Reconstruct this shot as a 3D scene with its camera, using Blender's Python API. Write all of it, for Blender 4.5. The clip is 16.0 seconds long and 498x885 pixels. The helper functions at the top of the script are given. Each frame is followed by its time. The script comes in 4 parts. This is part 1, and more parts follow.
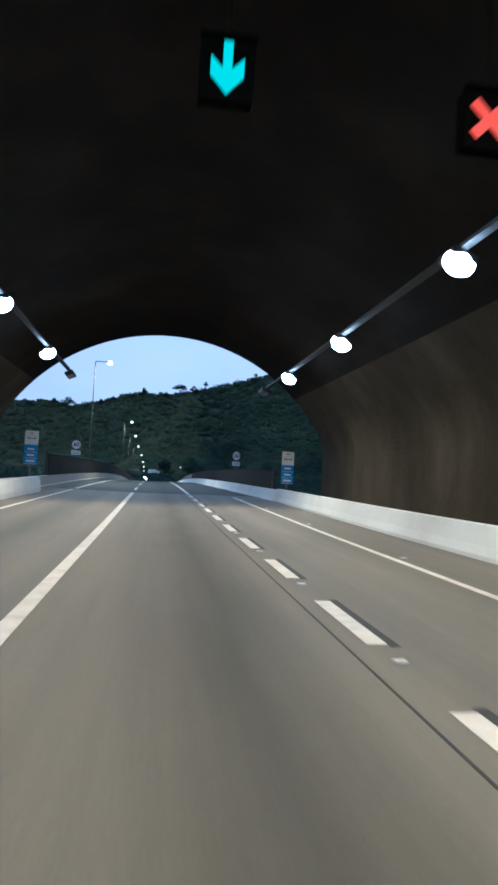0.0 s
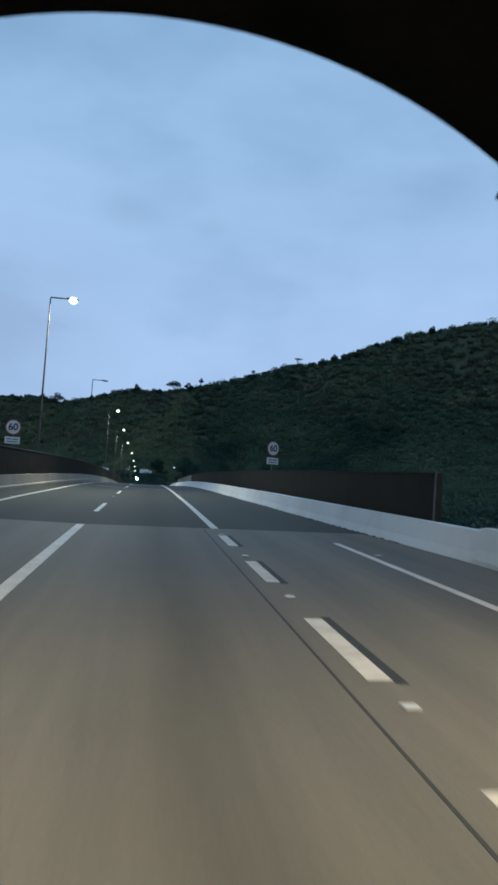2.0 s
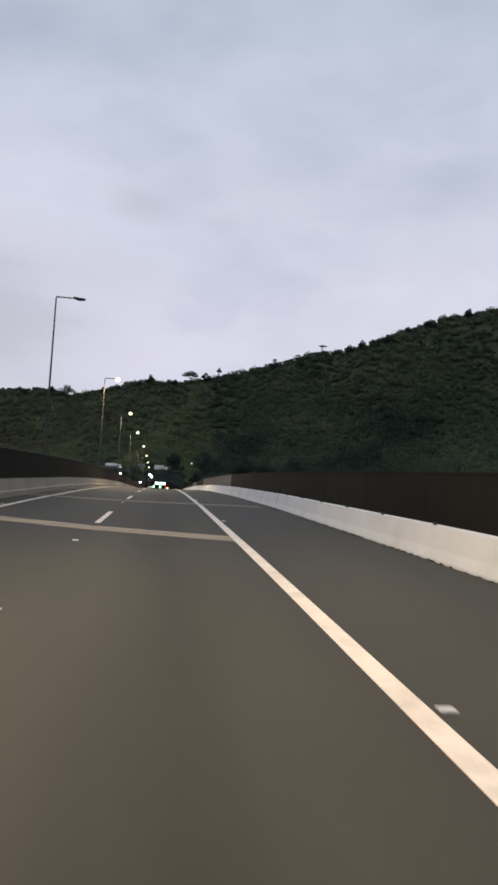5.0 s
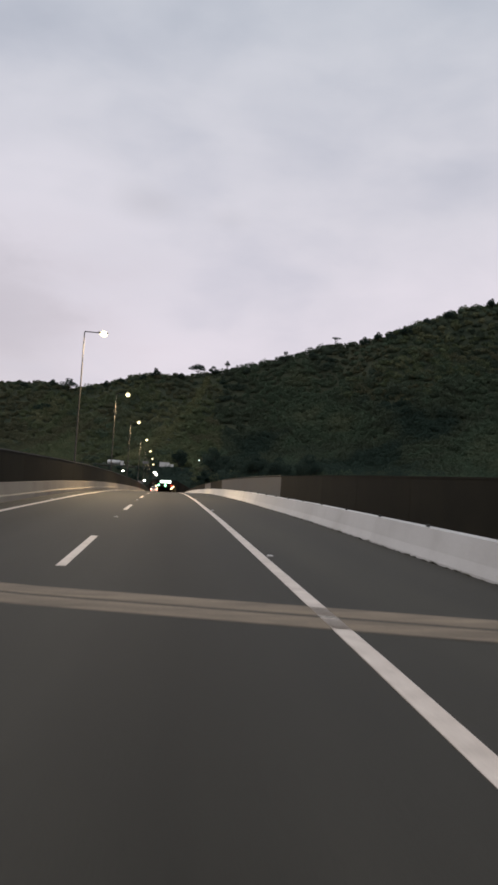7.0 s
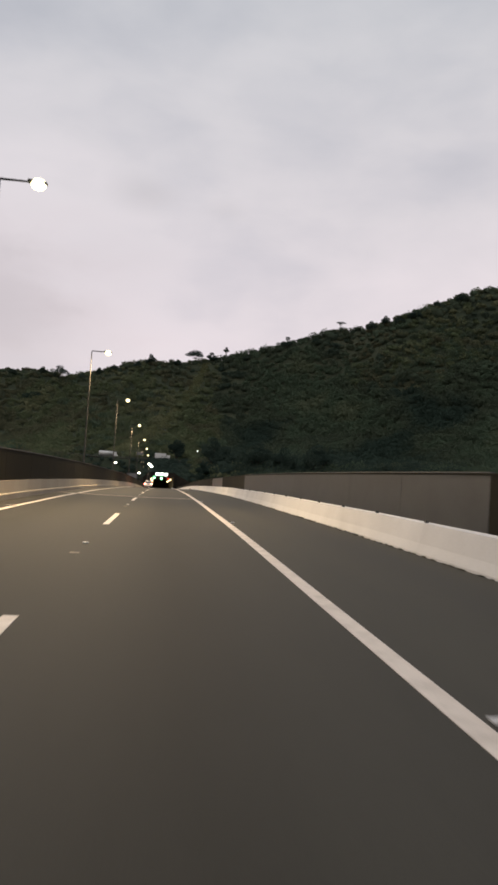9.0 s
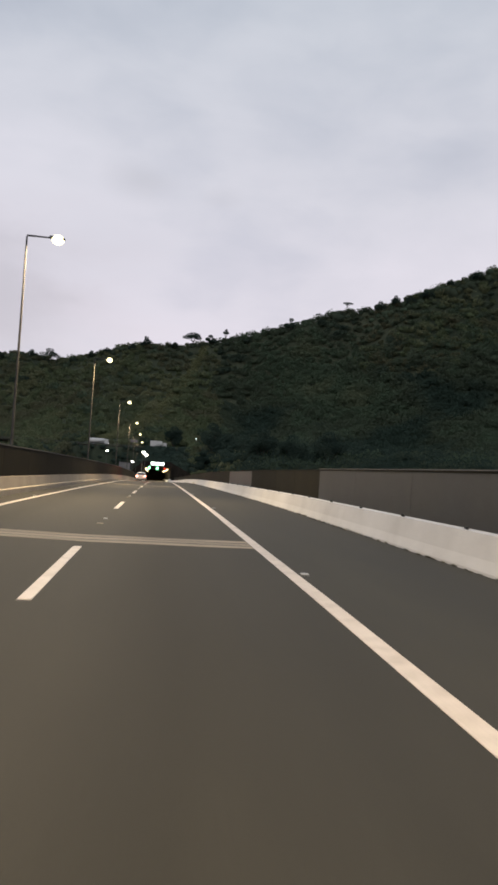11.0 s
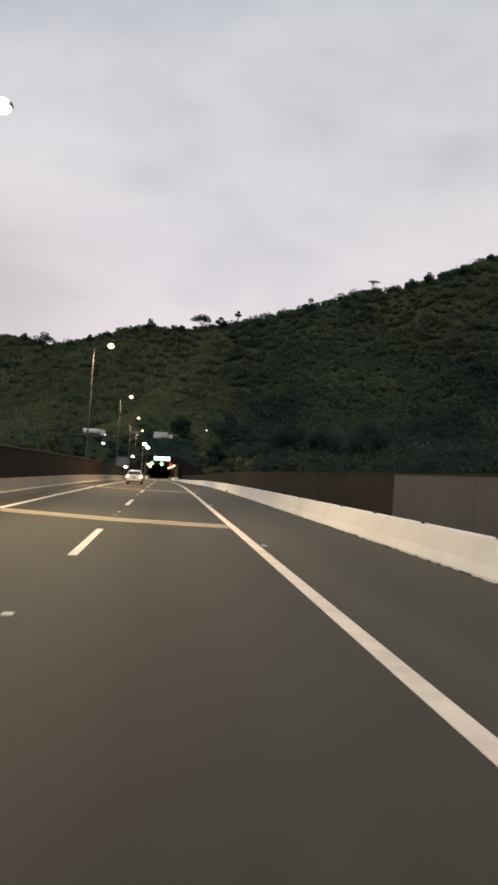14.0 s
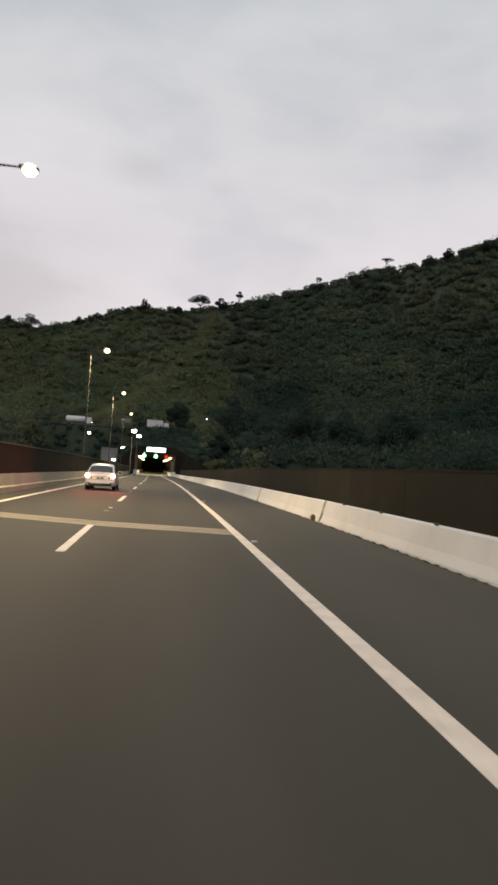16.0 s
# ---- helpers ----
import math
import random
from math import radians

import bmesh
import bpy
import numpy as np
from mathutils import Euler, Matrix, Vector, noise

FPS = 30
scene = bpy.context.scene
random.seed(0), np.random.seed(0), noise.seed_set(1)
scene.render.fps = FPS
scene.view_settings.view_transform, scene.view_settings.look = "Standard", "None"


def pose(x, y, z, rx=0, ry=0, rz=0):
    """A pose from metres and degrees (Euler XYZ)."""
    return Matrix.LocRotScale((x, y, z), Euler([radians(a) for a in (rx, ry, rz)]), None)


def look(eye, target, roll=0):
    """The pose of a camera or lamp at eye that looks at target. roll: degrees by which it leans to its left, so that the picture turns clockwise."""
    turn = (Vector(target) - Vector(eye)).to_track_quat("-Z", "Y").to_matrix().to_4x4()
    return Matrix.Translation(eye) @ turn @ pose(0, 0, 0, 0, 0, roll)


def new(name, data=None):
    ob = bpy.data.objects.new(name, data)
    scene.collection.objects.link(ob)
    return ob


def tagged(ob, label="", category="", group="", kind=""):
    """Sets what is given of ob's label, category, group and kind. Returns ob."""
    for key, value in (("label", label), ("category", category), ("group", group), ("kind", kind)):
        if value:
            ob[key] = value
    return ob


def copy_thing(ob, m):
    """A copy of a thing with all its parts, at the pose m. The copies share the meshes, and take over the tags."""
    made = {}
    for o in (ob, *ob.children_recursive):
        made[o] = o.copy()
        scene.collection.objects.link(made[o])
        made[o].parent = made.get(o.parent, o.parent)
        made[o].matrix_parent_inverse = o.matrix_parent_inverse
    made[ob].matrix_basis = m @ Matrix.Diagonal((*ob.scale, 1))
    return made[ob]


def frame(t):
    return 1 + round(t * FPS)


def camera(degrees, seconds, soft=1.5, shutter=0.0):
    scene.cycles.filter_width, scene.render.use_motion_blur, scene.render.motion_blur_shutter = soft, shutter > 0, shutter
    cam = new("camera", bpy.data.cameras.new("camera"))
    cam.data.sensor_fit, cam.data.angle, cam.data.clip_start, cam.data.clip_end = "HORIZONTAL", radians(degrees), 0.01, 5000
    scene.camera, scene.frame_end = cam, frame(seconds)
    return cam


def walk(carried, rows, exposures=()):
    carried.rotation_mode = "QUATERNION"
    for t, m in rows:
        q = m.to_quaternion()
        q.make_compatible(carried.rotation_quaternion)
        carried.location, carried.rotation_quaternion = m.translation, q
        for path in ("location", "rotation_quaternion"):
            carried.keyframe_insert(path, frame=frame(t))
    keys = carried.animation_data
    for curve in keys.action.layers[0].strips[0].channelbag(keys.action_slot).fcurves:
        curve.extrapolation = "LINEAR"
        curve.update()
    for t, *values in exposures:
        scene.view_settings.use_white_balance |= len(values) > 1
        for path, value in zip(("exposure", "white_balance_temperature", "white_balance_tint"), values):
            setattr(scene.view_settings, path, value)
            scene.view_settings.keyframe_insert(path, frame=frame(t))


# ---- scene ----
cam = camera(37.75, 16.0, soft=3.0, shutter=0.25)
PATH = [
    (0.0, (-0.126, -0.003, 1.560), (12.846, 98.981, 7.371), 3.45),
    (0.5, (-0.023, 6.685, 1.638), (13.398, 105.619, 7.295), 3.57),
    (1.0, (0.079, 13.387, 1.728), (13.819, 112.257, 7.709), 3.73),
    (1.5, (0.194, 20.107, 1.826), (14.273, 118.935, 7.721), 3.80),
    (2.0, (0.311, 26.846, 1.928), (14.224, 125.693, 7.892), 3.95),
    (2.5, (0.430, 33.606, 2.049), (13.649, 132.546, 8.063), 4.07),
    (3.0, (0.500, 40.347, 2.131), (13.156, 139.386, 7.704), 3.93),
    (3.5, (0.524, 47.066, 2.245), (12.643, 146.071, 9.399), 3.82),
    (4.0, (0.575, 53.780, 2.375), (12.765, 152.863, 8.210), 3.70),
    (6.5, (0.506, 87.216, 2.757), (11.950, 186.436, 7.697), 3.54),
    (7.0, (0.541, 93.861, 2.803), (11.753, 193.115, 7.605), 3.82),
    (7.5, (0.511, 100.548, 2.802), (11.824, 199.807, 7.227), 3.86),
    (8.0, (0.482, 107.360, 2.807), (12.062, 206.597, 7.041), 3.79),
    (8.5, (0.479, 114.377, 2.807), (12.163, 213.599, 7.126), 3.78),
    (9.0, (0.477, 121.618, 2.773), (12.333, 220.843, 6.467), 3.75),
    (11.5, (0.557, 159.015, 2.399), (13.120, 258.198, 4.641), 3.89),
    (12.0, (0.593, 166.813, 2.253), (12.899, 266.025, 4.604), 3.99),
    (12.5, (0.634, 174.940, 2.112), (13.182, 274.107, 5.031), 3.99),
    (13.0, (0.696, 183.412, 1.905), (12.983, 282.635, 3.844), 4.19),
    (13.5, (0.765, 192.124, 1.697), (13.144, 291.349, 2.820), 4.12),
    (14.0, (0.822, 200.971, 1.448), (12.716, 300.247, 3.137), 4.08),
    (14.5, (0.868, 209.919, 1.221), (12.848, 309.187, 2.720), 4.10),
    (15.0, (0.999, 218.929, 0.969), (13.547, 318.133, 2.068), 4.26),
    (15.5, (1.095, 227.986, 0.708), (13.726, 327.171, 2.412), 4.26),
    (16.0, (1.197, 237.063, 0.440), (13.801, 336.262, 1.291), 4.24),
]
walk(cam, [(t, look(e, g, r)) for t, e, g, r in PATH],
     exposures=((0.0, 0.12, 4120, 1), (0.5, 0.0, 4120, 1), (1.0, -0.1, 4130, 1), (1.5, -0.15, 4100, -2), (2.0, -0.25, 4420, -4), (2.3, -0.2, 4800, 0), (3.0, -0.02, 5400, 9),
                (3.5, 0.06, 5850, 12), (4.0, 0.1, 5980, 12), (6.5, 0.13, 6200, 13), (7.0, 0.15, 6500, 14), (8.0, 0.17, 6850, 15), (9.0, 0.18, 6850, 14),
                (11.5, 0.18, 6350, 12), (12.5, 0.2, 6600, 12), (14.0, 0.2, 6750, 11), (16.0, 0.2, 6800, 10)))


# ---- light ----
SUN_ELEV, SUN_TURN = radians(9), radians(150)
WISPS = (((-0.04, 0.937, 0.346), 0.05, 0.1), ((0.06, 0.94, 0.335), 0.03, 0.05), ((-0.3, 0.93, 0.2), 0.25, 0.26))  # direction, half width, how much darker


def node(nt, kind, **inputs):
    n = nt.nodes.new(kind)
    for key, value in inputs.items():
        n.inputs[key.replace("_", " ")].default_value = value
    return n


def ramp(nt, fac, stops):
    n = nt.nodes.new("ShaderNodeValToRGB")
    while len(n.color_ramp.elements) < len(stops):
        n.color_ramp.elements.new(0.5)
    for el, (pos, col) in zip(n.color_ramp.elements, stops):
        el.position, el.color = pos, (*col, 1) if len(col) == 3 else col
    nt.links.new(fac, n.inputs["Fac"])
    return n.outputs["Color"]


world = bpy.data.worlds.new("dusk_sky")
scene.world = world
world.use_nodes = True
wt = world.node_tree
wt.nodes.clear()
sky = wt.nodes.new("ShaderNodeTexSky")
sky.sky_type, sky.sun_disc, sky.sun_elevation, sky.sun_rotation = "NISHITA", False, SUN_ELEV, SUN_TURN
coord = wt.nodes.new("ShaderNodeTexCoord")
flat = wt.nodes.new("ShaderNodeMapping")
flat.inputs["Scale"].default_value = (1.0, 1.0, 2.1)
wt.links.new(coord.outputs["Generated"], flat.inputs["Vector"])
big = node(wt, "ShaderNodeTexNoise", Scale=1.9, Detail=4.0, Roughness=0.45, Distortion=0.3)
small = node(wt, "ShaderNodeTexNoise", Scale=8.0, Detail=5.0, Roughness=0.5, Distortion=0.2)
for n in (big, small):
    wt.links.new(flat.outputs["Vector"], n.inputs["Vector"])
both = wt.nodes.new("ShaderNodeMix")
both.inputs["Factor"].default_value = 0.3
wt.links.new(big.outputs["Fac"], both.inputs["A"])
wt.links.new(small.outputs["Fac"], both.inputs["B"])
shade = ramp(wt, both.outputs["Result"], [(0.34, (0.82, 0.84, 0.87)), (0.44, (0.93, 0.94, 0.955)), (0.53, (1.04, 1.035, 1.03)), (0.64, (1.13, 1.11, 1.10))])
height = wt.nodes.new("ShaderNodeSeparateXYZ")
wt.links.new(coord.outputs["Generated"], height.inputs["Vector"])
layer = ramp(wt, height.outputs["Z"], [(0.0, (6.85, 6.35, 6.95)), (0.16, (6.75, 6.35, 6.9)), (0.34, (6.2, 6.15, 6.6)), (0.6, (5.2, 5.6, 6.05))])
# a few darker wisps hang under the deck
def wisp(toward, wide, depth):
    off = wt.nodes.new("ShaderNodeVectorMath")
    off.operation = "SUBTRACT"
    off.inputs[1].default_value = toward
    wt.links.new(coord.outputs["Generated"], off.inputs[0])
    stretch = wt.nodes.new("ShaderNodeVectorMath")
    stretch.operation = "MULTIPLY"
    stretch.inputs[1].default_value = (1.0, 0.6, 2.1)
    wt.links.new(off.outputs["Vector"], stretch.inputs[0])
    far = wt.nodes.new("ShaderNodeVectorMath")
    far.operation = "LENGTH"
    wt.links.new(stretch.outputs["Vector"], far.inputs[0])
    ragged = wt.nodes.new("ShaderNodeMath")
    ragged.operation = "MULTIPLY_ADD"
    ragged.inputs[1].default_value = -wide * 1.3
    wt.links.new(small.outputs["Fac"], ragged.inputs[0])
    wt.links.new(far.outputs["Value"], ragged.inputs[2])
    mr = wt.nodes.new("ShaderNodeMapRange")
    mr.interpolation_type = "SMOOTHSTEP"
    mr.inputs["From Min"].default_value, mr.inputs["From Max"].default_value = -wide * 0.6, wide * 0.7
    mr.inputs["To Min"].default_value, mr.inputs["To Max"].default_value = 1 - depth, 1.0
    wt.links.new(ragged.outputs[0], mr.inputs["Value"])
    return mr.outputs["Result"]


for toward, wide, depth in WISPS:
    thin = wt.nodes.new("ShaderNodeVectorMath")
    thin.operation = "SCALE"
    wt.links.new(shade, thin.inputs["Vector"])
    wt.links.new(wisp(toward, wide, depth), thin.inputs["Scale"])
    shade = thin.outputs["Vector"]
cl = wt.nodes.new("ShaderNodeVectorMath")
cl.operation = "MULTIPLY"
wt.links.new(shade, cl.inputs[0])
wt.links.new(layer, cl.inputs[1])
cloud = cl.outputs["Vector"]
cover = wt.nodes.new("ShaderNodeMix")
cover.data_type = "RGBA"
cover.inputs["Factor"].default_value = 0.9
wt.links.new(sky.outputs["Color"], cover.inputs["A"])
wt.links.new(cloud, cover.inputs["B"])
back = wt.nodes.new("ShaderNodeBackground")
back.inputs["Strength"].default_value = 0.1
wt.links.new(cover.outputs["Result"], back.inputs["Color"])
wo = wt.nodes.new("ShaderNodeOutputWorld")
wt.links.new(back.outputs["Background"], wo.inputs["Surface"])

sun = new("sun", bpy.data.lights.new("sun", "SUN"))
sun.data.energy, sun.data.angle, sun.data.color = 0.5, radians(25), (1.0, 0.93, 0.86)
sun.matrix_world = pose(0, 0, 200, 60, 0, -30)


# ---- materials ----
def mat(name, colors, scale=1.0, detail=6, rough=0.7, metal=0.0, bump=0.0, bump_scale=None, stops=None, stretch=(1, 1, 1), rough_var=0.1,
        fine=0.0, vary=0.0, island=0.0, coat=0.0, spec=0.5, bands=None, soft_up=0.0):
    """A surface whose colour runs between the given tones over noise of the given scale (per metre), with a finer grain, relief and gloss that varies."""
    m = bpy.data.materials.new(name)
    m.use_nodes = True
    nt = m.node_tree
    bs = nt.nodes["Principled BSDF"]
    tc = nt.nodes.new("ShaderNodeTexCoord")
    mp = nt.nodes.new("ShaderNodeMapping")
    mp.inputs["Scale"].default_value = stretch
    geo = nt.nodes.new("ShaderNodeNewGeometry")
    nt.links.new(geo.outputs["Position"], mp.inputs["Vector"])
    n1 = node(nt, "ShaderNodeTexNoise", Scale=scale, Detail=float(detail), Roughness=0.62)
    nt.links.new(mp.outputs["Vector"], n1.inputs["Vector"])
    stops = stops or [0.3 + 0.4 * i / max(1, len(colors) - 1) for i in range(len(colors))]
    col = ramp(nt, n1.outputs["Fac"], list(zip(stops, colors)))
    n2 = node(nt, "ShaderNodeTexNoise", Scale=bump_scale or scale * 14, Detail=4.0, Roughness=0.6)
    nt.links.new(geo.outputs["Position"], n2.inputs["Vector"])

    def times(a, value, amount):
        mr = nt.nodes.new("ShaderNodeMapRange")
        mr.inputs["To Min"].default_value, mr.inputs["To Max"].default_value = 1 - amount, 1 + amount
        nt.links.new(value, mr.inputs["Value"])
        mx = nt.nodes.new("ShaderNodeVectorMath")
        mx.operation = "SCALE"
        nt.links.new(a, mx.inputs["Vector"])
        nt.links.new(mr.outputs["Result"], mx.inputs["Scale"])
        return mx.outputs["Vector"]

    if fine:
        col = times(col, n2.outputs["Fac"], fine)
    if vary:
        col = times(col, nt.nodes.new("ShaderNodeObjectInfo").outputs["Random"], vary)
    if island:
        col = times(col, geo.outputs["Random Per Island"], island)
    if bands:
        # long worn strips, each a place across the road, a half width and a shade
        sep = nt.nodes.new("ShaderNodeSeparateXYZ")
        wob = node(nt, "ShaderNodeTexNoise", Scale=0.25, Detail=3.0)
        nt.links.new(geo.outputs["Position"], wob.inputs["Vector"])
        nt.links.new(geo.outputs["Position"], sep.inputs["Vector"])
        sh = nt.nodes.new("ShaderNodeMath")
        sh.operation = "MULTIPLY_ADD"
        sh.inputs[1].default_value = 0.7
        nt.links.new(wob.outputs["Fac"], sh.inputs[0])
        nt.links.new(sep.outputs["X"], sh.inputs[2])
        mr = nt.nodes.new("ShaderNodeMapRange")
        mr.inputs["From Min"].default_value, mr.inputs["From Max"].default_value = -6.65, 7.35
        nt.links.new(sh.outputs[0], mr.inputs["Value"])
        st = []
        for c, hw, shade in bands:
            st += [((c - hw + 7) / 14, (1, 1, 1)), ((c + 7) / 14, (shade, shade, shade * 0.97)), ((c + hw + 7) / 14, (1, 1, 1))]
        tint = ramp(nt, mr.outputs["Result"], st)
        mm = nt.nodes.new("ShaderNodeVectorMath")
        mm.operation = "MULTIPLY"
        nt.links.new(col, mm.inputs[0])
        nt.links.new(tint, mm.inputs[1])
        col = mm.outputs["Vector"]
    nt.links.new(col, bs.inputs["Base Color"])
    bs.inputs["Specular IOR Level"].default_value = spec
    rr = nt.nodes.new("ShaderNodeMapRange")
    rr.inputs["To Min"].default_value, rr.inputs["To Max"].default_value = max(0.02, rough - rough_var), min(1, rough + rough_var)
    nt.links.new(n1.outputs["Fac"], rr.inputs["Value"])
    nt.links.new(rr.outputs["Result"], bs.inputs["Roughness"])
    bs.inputs["Metallic"].default_value = metal
    bs.inputs["Coat Weight"].default_value = coat
    if soft_up:
        # leaves of a mass share the light from above and from the open side of the slope
        add = nt.nodes.new("ShaderNodeVectorMath")
        add.operation = "ADD"
        add.inputs[1].default_value = (0, -0.85 * soft_up, 0.7 * soft_up)
        nm = nt.nodes.new("ShaderNodeVectorMath")
        nm.operation = "NORMALIZE"
        nt.links.new(geo.outputs["Normal"], add.inputs[0])
        nt.links.new(add.outputs["Vector"], nm.inputs[0])
        nt.links.new(nm.outputs["Vector"], bs.inputs["Normal"])
        # and let part of the light through
        thin = nt.nodes.new("ShaderNodeBsdfTranslucent")
        nt.links.new(col, thin.inputs["Color"])
        both = nt.nodes.new("ShaderNodeMixShader")
        both.inputs[0].default_value = 0.42
        nt.links.new(bs.outputs["BSDF"], both.inputs[1])
        nt.links.new(thin.outputs["BSDF"], both.inputs[2])
        nt.links.new(both.outputs["Shader"], nt.nodes["Material Output"].inputs["Surface"])
    if bump:
        bp = nt.nodes.new("ShaderNodeBump")
        bp.inputs["Strength"].default_value, bp.inputs["Distance"].default_value = 1.0, bump
        nt.links.new(n2.outputs["Fac"], bp.inputs["Height"])
        nt.links.new(bp.outputs["Normal"], bs.inputs["Normal"])
    return m


def glow(name, color, strength):
    m = bpy.data.materials.new(name)
    m.use_nodes = True
    bs = m.node_tree.nodes["Principled BSDF"]
    bs.inputs["Base Color"].default_value = (0.04, 0.04, 0.04, 1)
    bs.inputs["Emission Color"].default_value = (*color, 1)
    bs.inputs["Emission Strength"].default_value = strength
    return m


M = {}
M["asphalt"] = mat("asphalt", [(0.030, 0.0285, 0.0225), (0.042, 0.0395, 0.0315), (0.0555, 0.052, 0.0415)], 0.5, rough=0.78, bump=0.004, bump_scale=60, stretch=(1, 0.12, 1), fine=0.35, spec=0.3, bands=[(-3.4, 0.9, 0.78), (0.75, 0.95, 0.72), (3.6, 1.0, 1.15)])
M["pavement"] = mat("worn_pavement", [(0.108, 0.093, 0.073), (0.158, 0.136, 0.106), (0.204, 0.175, 0.137)], 0.55, rough=0.7, bump=0.003, bump_scale=50, stretch=(1.6, 0.06, 1), fine=0.3, spec=0.3, bands=[(-3.2, 0.9, 0.72), (0.75, 0.8, 0.58), (3.4, 0.8, 1.1)])
M["paint"] = mat("road_paint", [(0.52, 0.45, 0.385), (0.66, 0.58, 0.505), (0.74, 0.66, 0.58)], 3.0, rough=0.6, fine=0.2, bump=0.002, bump_scale=40)
M["worn_nosing"] = mat("worn_joint_nosing", [(0.1300, 0.1032, 0.0726), (0.2080, 0.1644, 0.1155), (0.2860, 0.2280, 0.1595)], 1.6, rough=0.85, fine=0.3, stretch=(0.4, 2, 1))
M["nosing"] = mat("joint_nosing", [(0.1482, 0.1227, 0.0920), (0.2736, 0.2236, 0.1656), (0.3762, 0.3120, 0.2300)], 1.2, rough=0.8, fine=0.25, stretch=(0.3, 2, 1))
M["scuff"] = mat("scuffed_asphalt", [(0.062, 0.056, 0.047), (0.105, 0.094, 0.078)], 4.0, rough=0.8, fine=0.3)
M["tar"] = mat("tar_patch", [(0.02, 0.02, 0.02), (0.04, 0.038, 0.036)], 2.0, rough=0.8)
M["barrier"] = mat("painted_concrete", [(0.52, 0.505, 0.485), (0.62, 0.605, 0.585), (0.68, 0.665, 0.645)], 0.5, rough=0.75, bump=0.003, bump_scale=25, fine=0.1, vary=0.02, stretch=(1, 0.6, 0.6))
M["concrete"] = mat("bare_concrete", [(0.29, 0.25, 0.20), (0.34, 0.295, 0.235), (0.38, 0.333, 0.267)], 0.5, rough=0.85, bump=0.006, bump_scale=20, fine=0.2, vary=0.06, stretch=(1, 1, 0.4))
M["stain"] = mat("mossy_stain", [(0.05, 0.048, 0.038), (0.20, 0.19, 0.165), (0.44, 0.43, 0.40)], 4.0, rough=0.9, fine=0.3, stops=[0.38, 0.5, 0.62])
M["grime"] = mat("roadside_grime", [(0.03, 0.029, 0.022), (0.06, 0.056, 0.042), (0.10, 0.095, 0.07)], 6.0, rough=0.95, fine=0.3, spec=0.1)
# lining: a near-black tone, darker than the tunnel wall's
M["lining"] = mat("dark_lining", [(0.008, 0.0064, 0.005), (0.014, 0.0112, 0.0088), (0.024, 0.0192, 0.015)], 0.35, rough=0.95, bump=0.01, bump_scale=6, fine=0.3, spec=0.05)
M["wall"] = mat("tunnel_wall_concrete", [(0.0281, 0.0226, 0.0140), (0.0437, 0.0351, 0.0226), (0.0663, 0.0538, 0.0359)], 0.5, rough=0.92, bump=0.01, bump_scale=8, fine=0.25, stretch=(1, 1, 0.4), spec=0.08)
M["fence"] = mat("brown_fence_panel", [(0.0115, 0.0105, 0.007), (0.017, 0.0155, 0.0102), (0.024, 0.0215, 0.0142)], 0.7, spec=0.12, rough=0.85, bump=0.002, bump_scale=30, fine=0.2, vary=0.15)
M["panel"] = mat("dusty_clear_panel", [(0.1062, 0.1086, 0.1032), (0.1281, 0.1301, 0.1245), (0.1499, 0.1528, 0.1464)], 0.6, rough=0.55, rough_var=0.06, fine=0.12, vary=0.08)
bs = M["panel"].node_tree.nodes["Principled BSDF"]
bs.inputs["Transmission Weight"].default_value = 0.84
bs.inputs["Sheen Weight"].default_value, bs.inputs["Sheen Roughness"].default_value = 0.08, 0.3
bs.inputs["Sheen Tint"].default_value = (0.8, 0.78, 0.74, 1)
M["board_grey"] = mat("grey_board", [(0.14, 0.14, 0.145), (0.18, 0.18, 0.185)], 0.6, rough=0.6, fine=0.12)
M["pole"] = mat("painted_pole", [(0.045, 0.044, 0.043), (0.06, 0.059, 0.058), (0.078, 0.077, 0.075)], 2.0, rough=0.85, fine=0.15, spec=0.1)
M["steel"] = mat("galvanised_steel", [(0.07, 0.07, 0.069), (0.10, 0.10, 0.098), (0.14, 0.14, 0.135)], 3.0, rough=0.6, metal=0.3, fine=0.15)
M["dark_metal"] = mat("dark_metal", [(0.02, 0.02, 0.02), (0.045, 0.043, 0.04)], 3.0, rough=0.6, metal=0.3, fine=0.15)
M["sign_white"] = mat("white_sheeting", [(0.46, 0.45, 0.44), (0.58, 0.57, 0.56)], 1.5, rough=0.4, fine=0.05)
M["sign_blue"] = mat("blue_sheeting", [(0.008, 0.13, 0.40), (0.012, 0.18, 0.50)], 1.5, rough=0.4, fine=0.05)
M["sign_red"] = mat("red_sheeting", [(0.20, 0.04, 0.035), (0.27, 0.06, 0.05)], 1.5, rough=0.4, fine=0.05)
M["black"] = mat("black_paint", [(0.008, 0.008, 0.008), (0.02, 0.02, 0.02)], 2.0, rough=0.5)
M["matt_black"] = mat("matt_black_housing", [(0.002, 0.002, 0.002), (0.004, 0.004, 0.004)], 2.0, rough=0.95, spec=0.02)
M["rubber"] = mat("tyre_rubber", [(0.012, 0.012, 0.012), (0.025, 0.025, 0.025)], 8.0, rough=0.85, bump=0.002, bump_scale=60)
M["car_paint"] = mat("white_car_paint", [(0.74, 0.72, 0.71), (0.80, 0.78, 0.77)], 1.2, rough=0.28, coat=0.6, fine=0.03)
